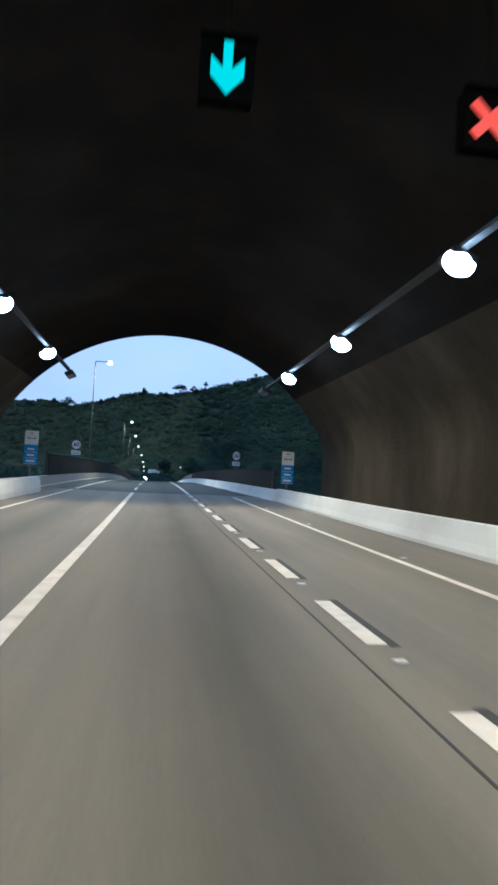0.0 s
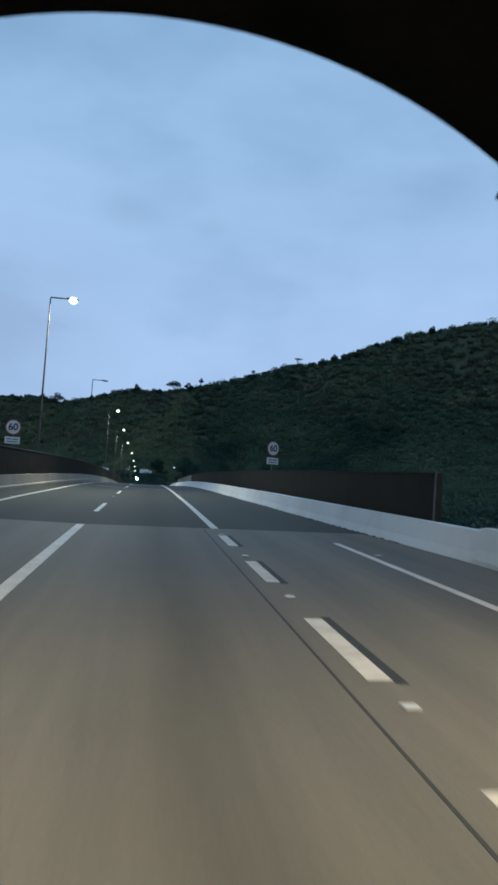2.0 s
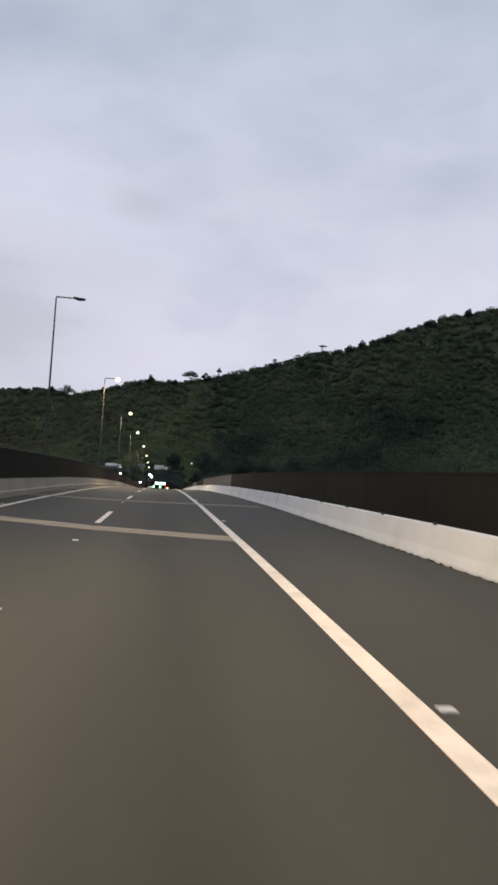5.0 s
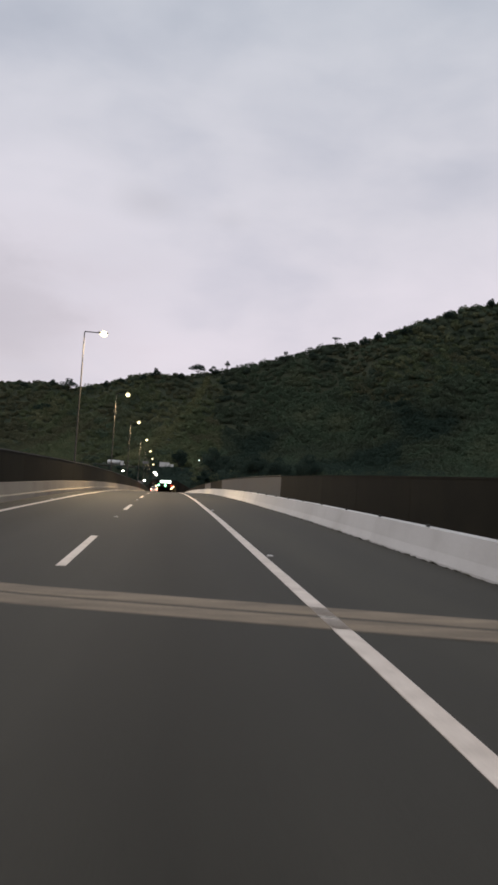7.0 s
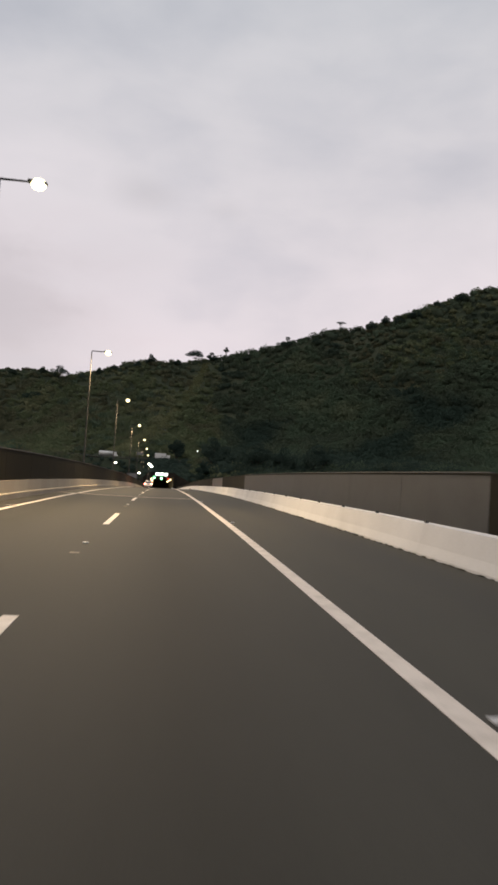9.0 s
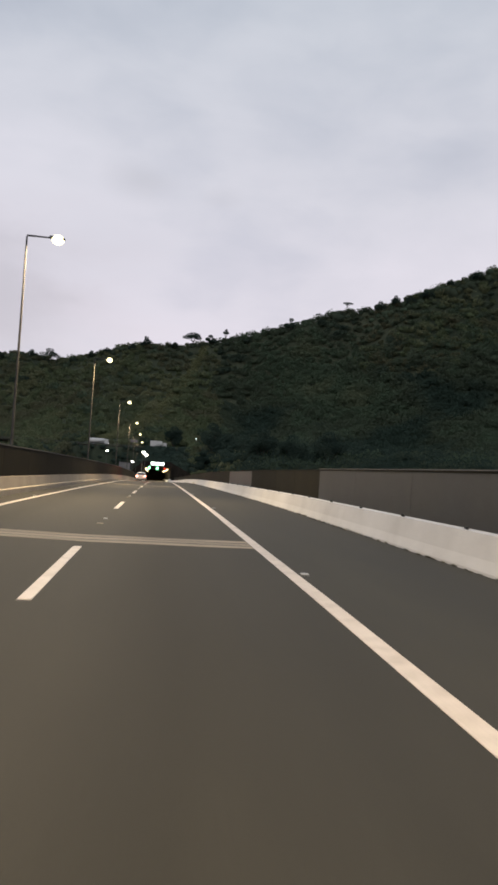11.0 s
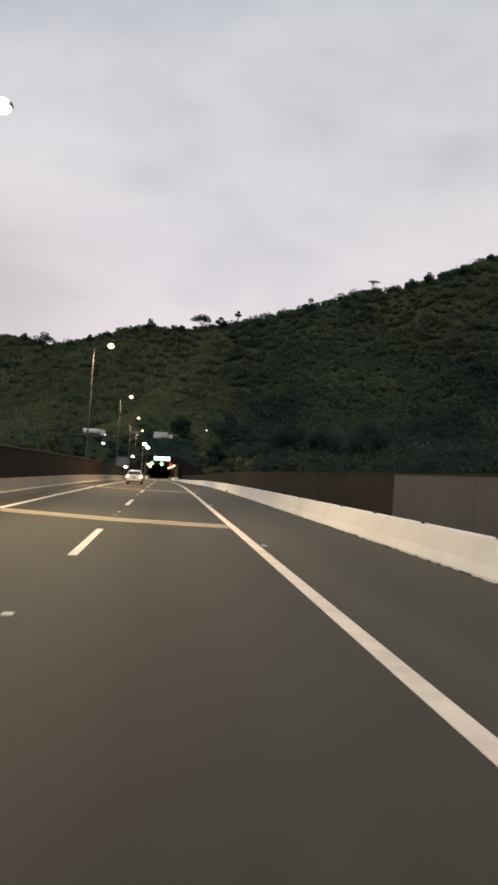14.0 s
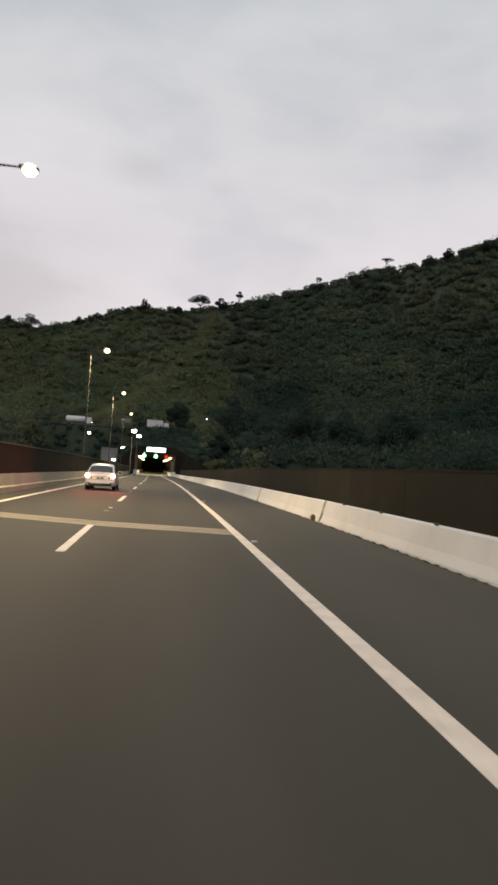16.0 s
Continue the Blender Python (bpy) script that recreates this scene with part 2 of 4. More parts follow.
M["glass"] = mat("tinted_glass", [(0.010, 0.011, 0.013), (0.018, 0.02, 0.022)], 1.0, rough=0.08, rough_var=0.03)
M["rim"] = mat("alloy", [(0.35, 0.35, 0.36), (0.5, 0.5, 0.5)], 4.0, rough=0.35, metal=0.9)
M["chrome"] = mat("chrome", [(0.5, 0.5, 0.5), (0.62, 0.62, 0.62)], 4.0, rough=0.15, metal=1.0)
M["plate"] = mat("plate_sheeting", [(0.6, 0.55, 0.48), (0.7, 0.64, 0.56)], 3.0, rough=0.4)
M["soil"] = mat("hillside_grass", [(0.0268, 0.0357, 0.0247), (0.0379, 0.0480, 0.0320), (0.0502, 0.0591, 0.0391), (0.0647, 0.0714, 0.0478)], 0.02, detail=8, rough=0.95, bump=0.25, bump_scale=0.5, fine=0.4, spec=0.05)
# near-black tone assumed for the far tunnel's headwall and side walls
M["headwall"] = mat("dark_brown_concrete", [(0.012, 0.011, 0.009), (0.022, 0.019, 0.016), (0.034, 0.029, 0.024)], 0.5, rough=0.95, bump=0.01, bump_scale=8, fine=0.2, stretch=(1, 1, 0.3), spec=0.05)
M["leaf"] = mat("forest_leaves", [(0.0443, 0.0700, 0.0546), (0.0814, 0.1040, 0.0700), (0.0865, 0.1260, 0.0826), (0.1298, 0.1540, 0.0952)], 0.016, stops=[0.36, 0.46, 0.54, 0.66], detail=3, rough=0.9, fine=0.16, island=0.05, spec=0.05, soft_up=5.0)
M["leaf_olive"] = mat("olive_scrub_leaves", [(0.0780, 0.0940, 0.0600), (0.1330, 0.1360, 0.0825), (0.1190, 0.1530, 0.0825), (0.1880, 0.1950, 0.1100)], 0.018, stops=[0.36, 0.46, 0.54, 0.66], detail=3, rough=0.9, fine=0.16, island=0.05, spec=0.05, soft_up=5.0)
M["leaf_dark"] = mat("dark_leaves", [(0.0268, 0.0470, 0.0406), (0.0494, 0.0740, 0.0588), (0.0721, 0.1000, 0.0756)], 0.07, detail=4, rough=0.9, fine=0.12, island=0.05, spec=0.05, soft_up=5.0)
M["dry_grass"] = mat("pale_grass", [(0.1306, 0.1490, 0.0773), (0.1761, 0.1858, 0.0963), (0.2171, 0.2236, 0.1221)], 0.1, detail=6, rough=0.9, island=0.2, spec=0.05, soft_up=1.6)
M["bark"] = mat("bark", [(0.03, 0.025, 0.02), (0.07, 0.055, 0.04)], 3.0, rough=0.9, bump=0.01, stretch=(1, 1, 0.2))
M["white_body"] = mat("white_vehicle_paint", [(0.55, 0.55, 0.54), (0.66, 0.66, 0.65)], 0.8, rough=0.4, fine=0.08)
M["street_glow"] = glow("street_lamp_glow", (1.0, 0.88, 0.46), 3.4)
M["tunnel_glow"] = glow("tunnel_lamp_glow", (1.0, 0.98, 0.92), 45)
M["green_glow"] = glow("green_signal_glow", (0.015, 0.78, 0.56), 0.8)
M["red_glow"] = glow("red_signal_glow", (1.0, 0.055, 0.018), 1.0)
M["tail_glow"] = glow("tail_light_glow", (1.0, 0.24, 0.15), 20)
M["sign_glow"] = glow("lit_sign_glow", (0.86, 1.0, 0.88), 5.0)
M["amber_glow"] = glow("amber_tunnel_glow", (1.0, 0.78, 0.40), 4.0)
M["lime_glow"] = glow("green_arrow_glow", (0.25, 1.0, 0.45), 9)
M["window_glow"] = glow("head_light_glow", (1.0, 0.95, 0.85), 14)

# ---- the road's line: sideways shift and height every 20 m from y = -40 ----
STATIONS = [20.0 * i - 40 for i in range(31)]
SHIFT = [-0.32, -0.15, 0.0, 0.12, 0.22, 0.3, 0.37, 0.44, 0.5, 0.56, 0.63, 0.7, 0.8, 0.93, 1.08, 1.24, 1.38, 1.49, 1.55, 1.56, 1.52, 1.43, 1.29, 1.11,
         0.88, 0.82, 0.76, 0.7, 0.64, 0.58, 0.52]
RISE = [-0.28, -0.18, 0.0, 0.25, 0.58, 0.9, 1.12, 1.24, 1.23, 1.09, 0.81, 0.42, -0.08, -0.63, -1.21, -1.83, -2.53, -3.28, -4.09, -4.91, -5.72, -6.52,
        -7.3, -8.06, -8.8, -9.53, -10.23, -10.92, -11.58, -12.23, -12.85]
CROSS = 0.0228
XL, XM, XR = -5.13, -1.45, 2.05  # the edge lines and the line between the lanes


def sx(y):
    return float(np.interp(y, STATIONS, SHIFT))


def sz(y):
    return float(np.interp(y, STATIONS, RISE))


def at(lat, y, h=0.0, on_road=False):
    """A place by its distance from the road's line, its way along and its height over that line, or over the cross-sloped surface."""
    return Vector((sx(y) + lat, y, sz(y) + h + (CROSS * max(lat, XM) if on_road else 0)))


# ---- mesh helpers ----
def mesh(name, verts, faces, material, parent=None, label="", smooth=False, kind=""):
    me = bpy.data.meshes.new(name)
    me.from_pydata([tuple(v) for v in verts], [], faces)
    me.update()
    if smooth:
        me.polygons.foreach_set("use_smooth", [True] * len(me.polygons))
    for m in material if isinstance(material, (list, tuple)) else [material]:
        me.materials.append(m)
    ob = new(name, me)
    ob.parent = parent
    if label or kind:
        tagged(ob, label, kind=kind)
    return ob


def part(name, bm, material, parent, label="", smooth=False):
    me = bpy.data.meshes.new(name)
    bmesh.ops.recalc_face_normals(bm, faces=bm.faces[:])
    bm.to_mesh(me)
    bm.free()
    if smooth:
        me.polygons.foreach_set("use_smooth", [True] * len(me.polygons))
    me.materials.append(material)
    ob = new(name, me)
    ob.parent = parent
    if label:
        tagged(ob, label)
    return ob


def thing(name, m, label, category, group=""):
    ob = new(name)
    ob.empty_display_size = 0.2
    ob.matrix_world = m
    return tagged(ob, label, category, group)


def add_box(bm, c, s, bevel=0.0, turn=None):
    r = bmesh.ops.create_cube(bm, size=1)
    vs = r["verts"]
    mm = Matrix.Translation(c) @ (turn or Matrix()) @ Matrix.Diagonal((*s, 1))
    bmesh.ops.transform(bm, matrix=mm, verts=vs)
    if bevel:
        es = list({e for v in vs for e in v.link_edges})
        bmesh.ops.bevel(bm, geom=es, offset=bevel, segments=2, affect="EDGES", profile=0.5)
    return bm


def boxed(c, s, bevel=0.0, turn=None):
    return add_box(bmesh.new(), c, s, bevel, turn)


def add_tube(bm, a, b, r0, r1=None, n=10, caps=True):
    a, b = Vector(a), Vector(b)
    d = b - a
    turn = d.to_track_quat("Z", "Y").to_matrix().to_4x4()
    bmesh.ops.create_cone(bm, cap_ends=caps, segments=n, radius1=r0, radius2=r1 if r1 is not None else r0, depth=d.length, matrix=Matrix.Translation((a + b) / 2) @ turn)
    return bm


def tube(a, b, r0, r1=None, n=10):
    return add_tube(bmesh.new(), a, b, r0, r1, n)


def sweep(name, profile, y0, y1, material, parent=None, step=4.0, label="", on_road=False, lat=None, kind=""):
    """A solid with the given cross-section (sideways, height), run along the road. lat(y): a shift sideways."""
    n = max(1, int(math.ceil((y1 - y0) / step)))
    k = len(profile)
    verts, faces = [], []
    for i in range(n + 1):
        y = y0 + (y1 - y0) * i / n
        dl = lat(y) if lat else 0
        verts += [at(a + dl, y, h, on_road) for a, h in profile]
    for i in range(n):
        for j in range(k):
            a, b = i * k + j, i * k + (j + 1) % k
            faces.append((a, b, b + k, a + k))
    faces.append(tuple(range(k))[::-1])
    faces.append(tuple(n * k + j for j in range(k)))
    me = bpy.data.meshes.new(name)
    me.from_pydata([tuple(v) for v in verts], [], faces)
    bm = bmesh.new()
    bm.from_mesh(me)
    bmesh.ops.recalc_face_normals(bm, faces=bm.faces[:])
    bm.to_mesh(me)
    bm.free()
    me.materials.append(material)
    ob = new(name, me)
    ob.parent = parent
    if label or kind:
        tagged(ob, label, kind=kind)
    return ob


# ---- ground and hill ----
RX = [-400, -200, -129, -101, -78, -63, -30, -3, 16, 50, 88, 124, 144, 160, 210, 320, 450]
RY = [720, 710, 705, 712, 715, 710, 690, 680, 681, 680, 655, 645, 617, 612, 592, 520, 430]
RZ = [48, 60, 67, 70.5, 66, 69.8, 77.9, 79.5, 81.5, 87.6, 97.1, 109.1, 109.1, 115.6, 134.5, 151, 151]
FX = [-400, -200, -84, -12, 25, 60, 100, 150, 210, 320, 450]
FY = [520, 500, 470, 440, 440, 420, 375, 310, 230, 110, 0]
BENCH = 4.4


def spur(x, y):
    """How near a point is to the bare spur that runs down from the crest."""
    a, b = Vector((30, 676)), Vector((-24, 545))
    d = b - a
    t = max(0, min(1, (Vector((x, y)) - a).dot(d) / d.length_squared))
    return math.exp(-((Vector((x, y)) - a - t * d).length / 8) ** 2)


def terrain(x, y):
    road_y = max(-40, min(560, y))
    off = abs(x - sx(road_y))
    low = sz(road_y) - 0.9 - 3.0 * min(1, max(0, (off - 12) / 25))
    if y < 37.7:
        return 13.5 + 0.22 * (37.7 - y) + 0.25 * max(0, off - 14) + 1.5 * noise.noise((x * 0.05, y * 0.05, 0))
    yf, yr, zr = np.interp(x, FX, FY), np.interp(x, RX, RY), np.interp(x, RX, RZ)
    u = (y - yf) / (yr - yf)
    if u <= 0:
        z = low + 4.0 * max(0, 1 + u * 4) * min(1, max(0, (off - 14) / 20))
    elif u < 0.2:
        z = -5.0 + (BENCH + 4.6) * (u / 0.2) ** 0.8
        if -34 < x < -7 and y < 490:
            z = min(z, -10.0)
        if off < 30 and y < 445:
            z = min(z, 0.5)
    elif u < 0.31:
        z = BENCH - 0.4
    elif u <= 1:
        v = (u - 0.31) / 0.69
        z = BENCH - 0.4 + (zr - BENCH + 0.4) * (0.22 * v + 0.78 * v ** 2.6)
        z += 4.5 * spur(x, y) * math.sin(math.pi * v) + (3.0 * noise.noise((x * 0.018, y * 0.018, 3)) + 1.2 * noise.noise((x * 0.06, y * 0.06, 7))) * math.sin(math.pi * v)
    else:
        z = zr - 60 * min(1.2, (u - 1)) ** 1.3
    if off < 8 and 434 < y < 470:
        z = max(z, sz(y) + 7.1)
    return z


gx = [-3000, -1500, -800, -500] + [8.0 * i - 400 for i in range(51)] + [14.0 + 8 * i for i in range(46)] + [450, 700, 1400, 3000]
gx = sorted({round(v, 2) for v in gx if not (0 < v < 13)} | {-13.0, 13.0, -5.4, 0.0, 7.2})
gy = [-1500, -600, -250, -120, -60, -30, -5, 15, 28, 37.0, 38.4] + [46.0 + 8 * i for i in range(59)] + [514.0 + 4 * i for i in range(60)] + [754.0 + 8 * i for i in range(20)] + [950, 1100, 1600, 3000]
gv = [(x, y, terrain(x, y)) for y in gy for x in gx]
nx = len(gx)
GX, GY, GZ = np.array(gx), np.array(gy), np.array([p[2] for p in gv]).reshape(len(gy), len(gx))


def ground_z(x, y):
    """The height of the ground's own facets."""
    i, j = int(np.clip(np.searchsorted(GX, x) - 1, 0, len(GX) - 2)), int(np.clip(np.searchsorted(GY, y) - 1, 0, len(GY) - 2))
    a, b = (x - GX[i]) / (GX[i + 1] - GX[i]), (y - GY[j]) / (GY[j + 1] - GY[j])
    return float((GZ[j, i] * (1 - a) + GZ[j, i + 1] * a) * (1 - b) + (GZ[j + 1, i] * (1 - a) + GZ[j + 1, i + 1] * a) * b)


gf = []
for j in range(len(gy) - 1):
    for i in range(nx - 1):
        if gy[j] == 37.0 and -13.5 < gx[i] and gx[i + 1] < 13.5:
            continue
        if gy[j] == 430 and -5.5 < gx[i] and gx[i + 1] < 7.3:
            continue
        gf.append((j * nx + i, j * nx + i + 1, (j + 1) * nx + i + 1, (j + 1) * nx + i))
tagged(mesh("ground", gv, gf, M["soil"], smooth=True), "dark grassy hillside and verge around the road", "ground", kind="structure")

# ---- road ----
PORTAL, SEAM, FAR = 37.8, 46.4, 430.0


def right_edge(y):
    return float(np.interp(y, [-60, 40, 56, 75, 110, 143, 190, 240, 430], [6.5, 6.5, 5.84, 5.45, 5.45, 5.28, 5.35, 5.15, 5.05]))


def slab(lat0, lat1, top=0.0, deep=0.5):
    return [(lat0, top), (XM, top), (lat1, top), (lat1, top - deep), (XM, top - deep), (lat0, top - deep)]


road = tagged(sweep("road", slab(-6.65, 7.4), SEAM, 560, M["asphalt"], on_road=True), "dark asphalt motorway carriageway with white lines", "road", kind="structure")
pave = tagged(sweep("tunnel_road", slab(-7.0, 8.6, 0.0), -110, SEAM, M["pavement"], on_road=True), "worn light grey tunnel pavement with darker wheel tracks", "road", kind="structure")


def stripe(name, lat, width, y0, y1, parent, rise=0.006, material=None):
    return sweep(name, [(lat - width / 2, rise), (lat + width / 2, rise), (lat + width / 2, rise - 0.02), (lat - width / 2, rise - 0.02)], y0, y1,
                 material or M["paint"], parent, step=6, on_road=True)


stripe("edge_line", XR, 0.2, SEAM, 428, road)
stripe("edge_line", XL, 0.2, 48, 428, road)
for k in range(21):
    y = 51.8 + 18 * k
    stripe("lane_dash", XM, 0.16, y, y + 5.5, road)
stripe("edge_line", XM, 0.2, -108, SEAM - 0.2, pave)
stripe("edge_line", 4.6, 0.15, -108, SEAM - 3, pave)
stripe("edge_line", XL, 0.15, -108, SEAM, pave)
y = -44.5
while y < SEAM - 2.5:
    stripe("lane_dash", XR, 0.2, y, y + 2.3, pave)
    stripe("worn_patch", XR + 0.155, 0.1, y - 0.1, y + 2.4, pave, rise=0.004, material=M["tar"])
    y += 4.27 if y < 32 else 4.85
stripe("paving_joint", XR - 0.33, 0.025, -108, SEAM - 0.4, pave, rise=0.003, material=M["tar"])

# reflecting studs, and the grey glue pads of lost ones
stud_bm = bmesh.new()
add_box(stud_bm, (0, 0, 0.01), (0.12, 0.1, 0.026), 0.01)
stud_mesh = bpy.data.meshes.new("road_stud")
stud_bm.to_mesh(stud_mesh)
stud_bm.free()
stud_mesh.materials.append(M["sign_white"])
scar_bm = boxed((0, 0, 0.0), (0.17, 0.2, 0.012), 0.004)
scar_mesh = bpy.data.meshes.new("stud_scar")
scar_bm.to_mesh(scar_mesh)
scar_bm.free()
scar_mesh.materials.append(M["nosing"])
for lat, y0, gap, host in ((XM, 64.6, 18.0, road), (XR + 0.2, 72.0, 18.05, road), (XL - 0.16, 58.0, 18.0, road), (XR, -40.9, 4.27, pave), (4.85, -40.0, 9.0, pave)):
    y = y0
    while y < (424 if host is road else 45):
        ob = new("road_stud", stud_mesh)
        ob.matrix_world = Matrix.Translation(at(lat, y, 0.004, True))
        ob.parent = host
        if lat == XM and y > 120:
            sc = new("stud_scar", scar_mesh)
            sc.matrix_world = Matrix.Translation(at(lat - 0.02, y - 1.7, 0.004, True))
            sc.parent = host
        y += gap

# expansion joints: a pale nosing strip with steel combs in it
for n, (yj, skew) in enumerate(((85.2, -0.6), (102.6, -0.3), (166.7, -0.15), (222.4, -0.39), (255.4, -0.36), (318.0, -0.38), (374.0, -0.38))):
    j = thing("expansion_joint", Matrix(), "pale concrete expansion joint across the asphalt with steel strips", "joint", "expansion joints of the viaduct")
    j["kind"] = "structure"
    lats = [-6.22, -5, -3, XM, 0.5, 1.94 if n != 1 else 4.9]

    def band(name, dy, w, rise, material):
        v, f = [], []
        for a in lats:
            for q in (-w / 2, w / 2):
                y = yj + skew * a + dy + q
                v += [at(a, y, rise, True), at(a, y, rise - 0.03, True)]
        for i in range(len(lats) - 1):
            b = i * 4
            f += [(b, b + 4, b + 6, b + 2), (b, b + 1, b + 5, b + 4), (b + 2, b + 6, b + 7, b + 3)]
        mesh(name, v, f, material, j)

    wide = 1.0 if n else 0.85
    if n == 1:
        # worn nosing: two broad dusty strips with a broken comb between them
        band("bedding", 0, 1.36, 0.003, M["scuff"])
        band("nosing", 0.36, 0.56, 0.006, M["worn_nosing"])
        band("nosing", -0.34, 0.58, 0.006, M["worn_nosing"])
        band("steel_strip", 0.02, 0.05, 0.008, M["scuff"])
        for k in range(9):
            part("comb_tooth", boxed(at(-2.95 + 0.07 * k, yj + skew * (-2.95 + 0.07 * k) + 0.01, 0.004, True), (0.03, 0.22, 0.012)), M["steel"], j)
        continue
    band("bedding", 0, 1.5 * wide, 0.003, M["tar"])
    for dy in (-0.51, 0.0, 0.51):
        band("nosing", dy * wide, 0.44 * wide, 0.006, M["nosing"])
    for dy in (-0.255, 0.255):
        band("steel_strip", dy * wide, 0.025 * wide, 0.009, M["steel"])

# ---- concrete barriers ----
JERSEY_R = [(0.0, -0.1), (0.0, 0.17), (0.07, 0.36), (0.16, 0.77), (0.36, 0.79), (0.42, -0.1)]


def barrier_run(name, y0, y1, length, profile, material, label, lat=None, gap=0.008):
    b = thing(name, Matrix(), label, "barrier")
    b["kind"] = "structure"
    y = y0
    while y < y1 - 0.5:
        e = min(y + length, y1)
        sweep("segment", profile, y, e - gap, material, b, step=4, lat=lat)
        y = e
    return b


barrier_run("barrier_tunnel_right", -108, 40.3, 9.0, [(a, h + 0.07) for a, h in JERSEY_R], M["barrier"], "white painted concrete barrier along the tunnel lane", right_edge)
right_barrier = barrier_run("barrier_right", 40.3, 429, 12.0, JERSEY_R, M["barrier"], "white painted concrete road barrier with stained joints", right_edge)
barrier_run("barrier_tunnel_left", -108, 40, 9.0, [(-6.12, -0.3), (-6.12, 0.2), (-6.22, 0.75), (-6.5, 0.77), (-6.6, -0.3)], M["barrier"], "white painted concrete barrier along the tunnel wall")
barrier_run("barrier_left", 40, 429, 12.0, [(-6.24, -0.4), (-6.24, 0.20), (-6.37, 0.24), (-6.41, 0.74), (-6.62, 0.76), (-6.7, -0.4)], M["concrete"], "tan concrete parapet with a stepped foot")

# dark weep marks where barrier segments meet, the broad ones mossy
for y, w in ((100.3, 0.04), (273.6, 0.1), (259.2, 0.13)):
    tagged(sweep("joint_stain", [(-0.006, 0.02), (-0.006, 0.17), (0.064, 0.36), (0.154, 0.765), (0.172, 0.795), (0.19, 0.795), (0.08, 0.36), (0.012, 0.17)], y - w, y + w, M["stain"], lat=right_edge, step=0.5),
           "dark weep stain over a joint of the white barrier" if w < 0.1 else "broad mossy stain down a joint of the white barrier", "stain", "joint stains", kind="structure")

# small dark brackets along the top of the barrier
clip_bm = boxed((0, 0, 0.012), (0.07, 0.08, 0.055), 0.01)
clip_mesh = bpy.data.meshes.new("bracket")
clip_bm.to_mesh(clip_mesh)
clip_bm.free()
clip_mesh.materials.append(M["dark_metal"])
for i in range(58):
    y = 60.4 + 3.45 * i
    ob = new("bracket", clip_mesh)
    ob.matrix_world = Matrix.Translation(at(right_edge(y) + 0.2, y, 0.8))
    ob.parent = right_barrier

# ---- fences on both sides ----
def fence(name, lat, y0, y1, base, top, panel_of, label, span=6.0, first=6.0):
    f = thing(name, Matrix(), label, "fence")
    f["kind"] = "structure"
    y = y0
    while y < y1 - 0.1:
        e = min(y + (first if y == y0 else span), y1)
        o = lat(y) if callable(lat) else lat
        sweep("panel", [(o - 0.03, base), (o + 0.03, base), (o + 0.03, top), (o - 0.03, top)], y + 0.012, e - 0.012, panel_of(y), f, step=4)
        a = at(o + (0.12 if o > 0 else -0.12), y, base - 0.5)
        part("post", boxed(a + Vector((0, 0, (top - base + 0.55) / 2)), (0.12, 0.1, top - base + 0.55), 0.01), M["dark_metal"], f)
        y = e
    sweep("top_rail", [(o - 0.045, top), (o + 0.045, top), (o + 0.045, top + 0.05), (o - 0.045, top + 0.05)], y0, y1, M["steel"] if name == "fence_left" else M["fence"], f, step=8)
    return f


def right_panel(y):
    return M["panel"] if 136 <= y < 181 or 204 <= y < 221 else M["fence"]


fence_right = fence("fence_right", 6.85, 43.2, 426.0, -0.6, 1.86, right_panel, "dark brown boarded fence with runs of dusty clear panels", 5.72, 7.2)
sweep("panel_rail", [(6.79, 1.912), (6.91, 1.912), (6.91, 1.94), (6.79, 1.94)], 136.2, 181.96, M["steel"], fence_right, step=8, label="pale steel rail")
part("end_post", boxed(at(6.84, 43.12, 0.65), (0.045, 0.06, 2.6), 0.01), M["steel"], fence_right, "pale steel end post")
fence("fence_left", -6.51, 44.9, 426.0, 0.76, 2.06, lambda y: M["fence"], "tall dark brown screen on the parapet")

# ---- first tunnel ----
AX, AZ, AR, AW = 0.2, -0.89, 9.38, 8.4
lim = radians(33)
ARCH = [(AX + AR * math.cos(a), AZ + AR * math.sin(a)) for a in np.linspace(lim, math.pi - lim, 41)]
# the haunch bends smoothly into the upright wall
bend = []
for q in np.linspace(0, 0.9, 8):
    b0, b1, b2 = (1 - q) ** 2, 2 * q * (1 - q), q * q
    bend.append((b0 * AW + b1 * AW + b2 * (ARCH[0][0] - AX), b0 * 2.6 + b1 * 3.41 + b2 * ARCH[0][1]))
ARCH = [(AX + a, h) for a, h in bend] + ARCH + [(AX - a, h) for a, h in bend[::-1]]


def shell(name, pts, thick, y0, y1, material, label, step=10.0):
    outer = [(AX + (a - AX) * (1 + thick / AR), AZ + (h - AZ) * (1 + thick / AR)) for a, h in pts]
    return tagged(sweep(name, pts + outer[::-1], y0, y1, material, step=step), label, "tunnel lining", kind="structure")


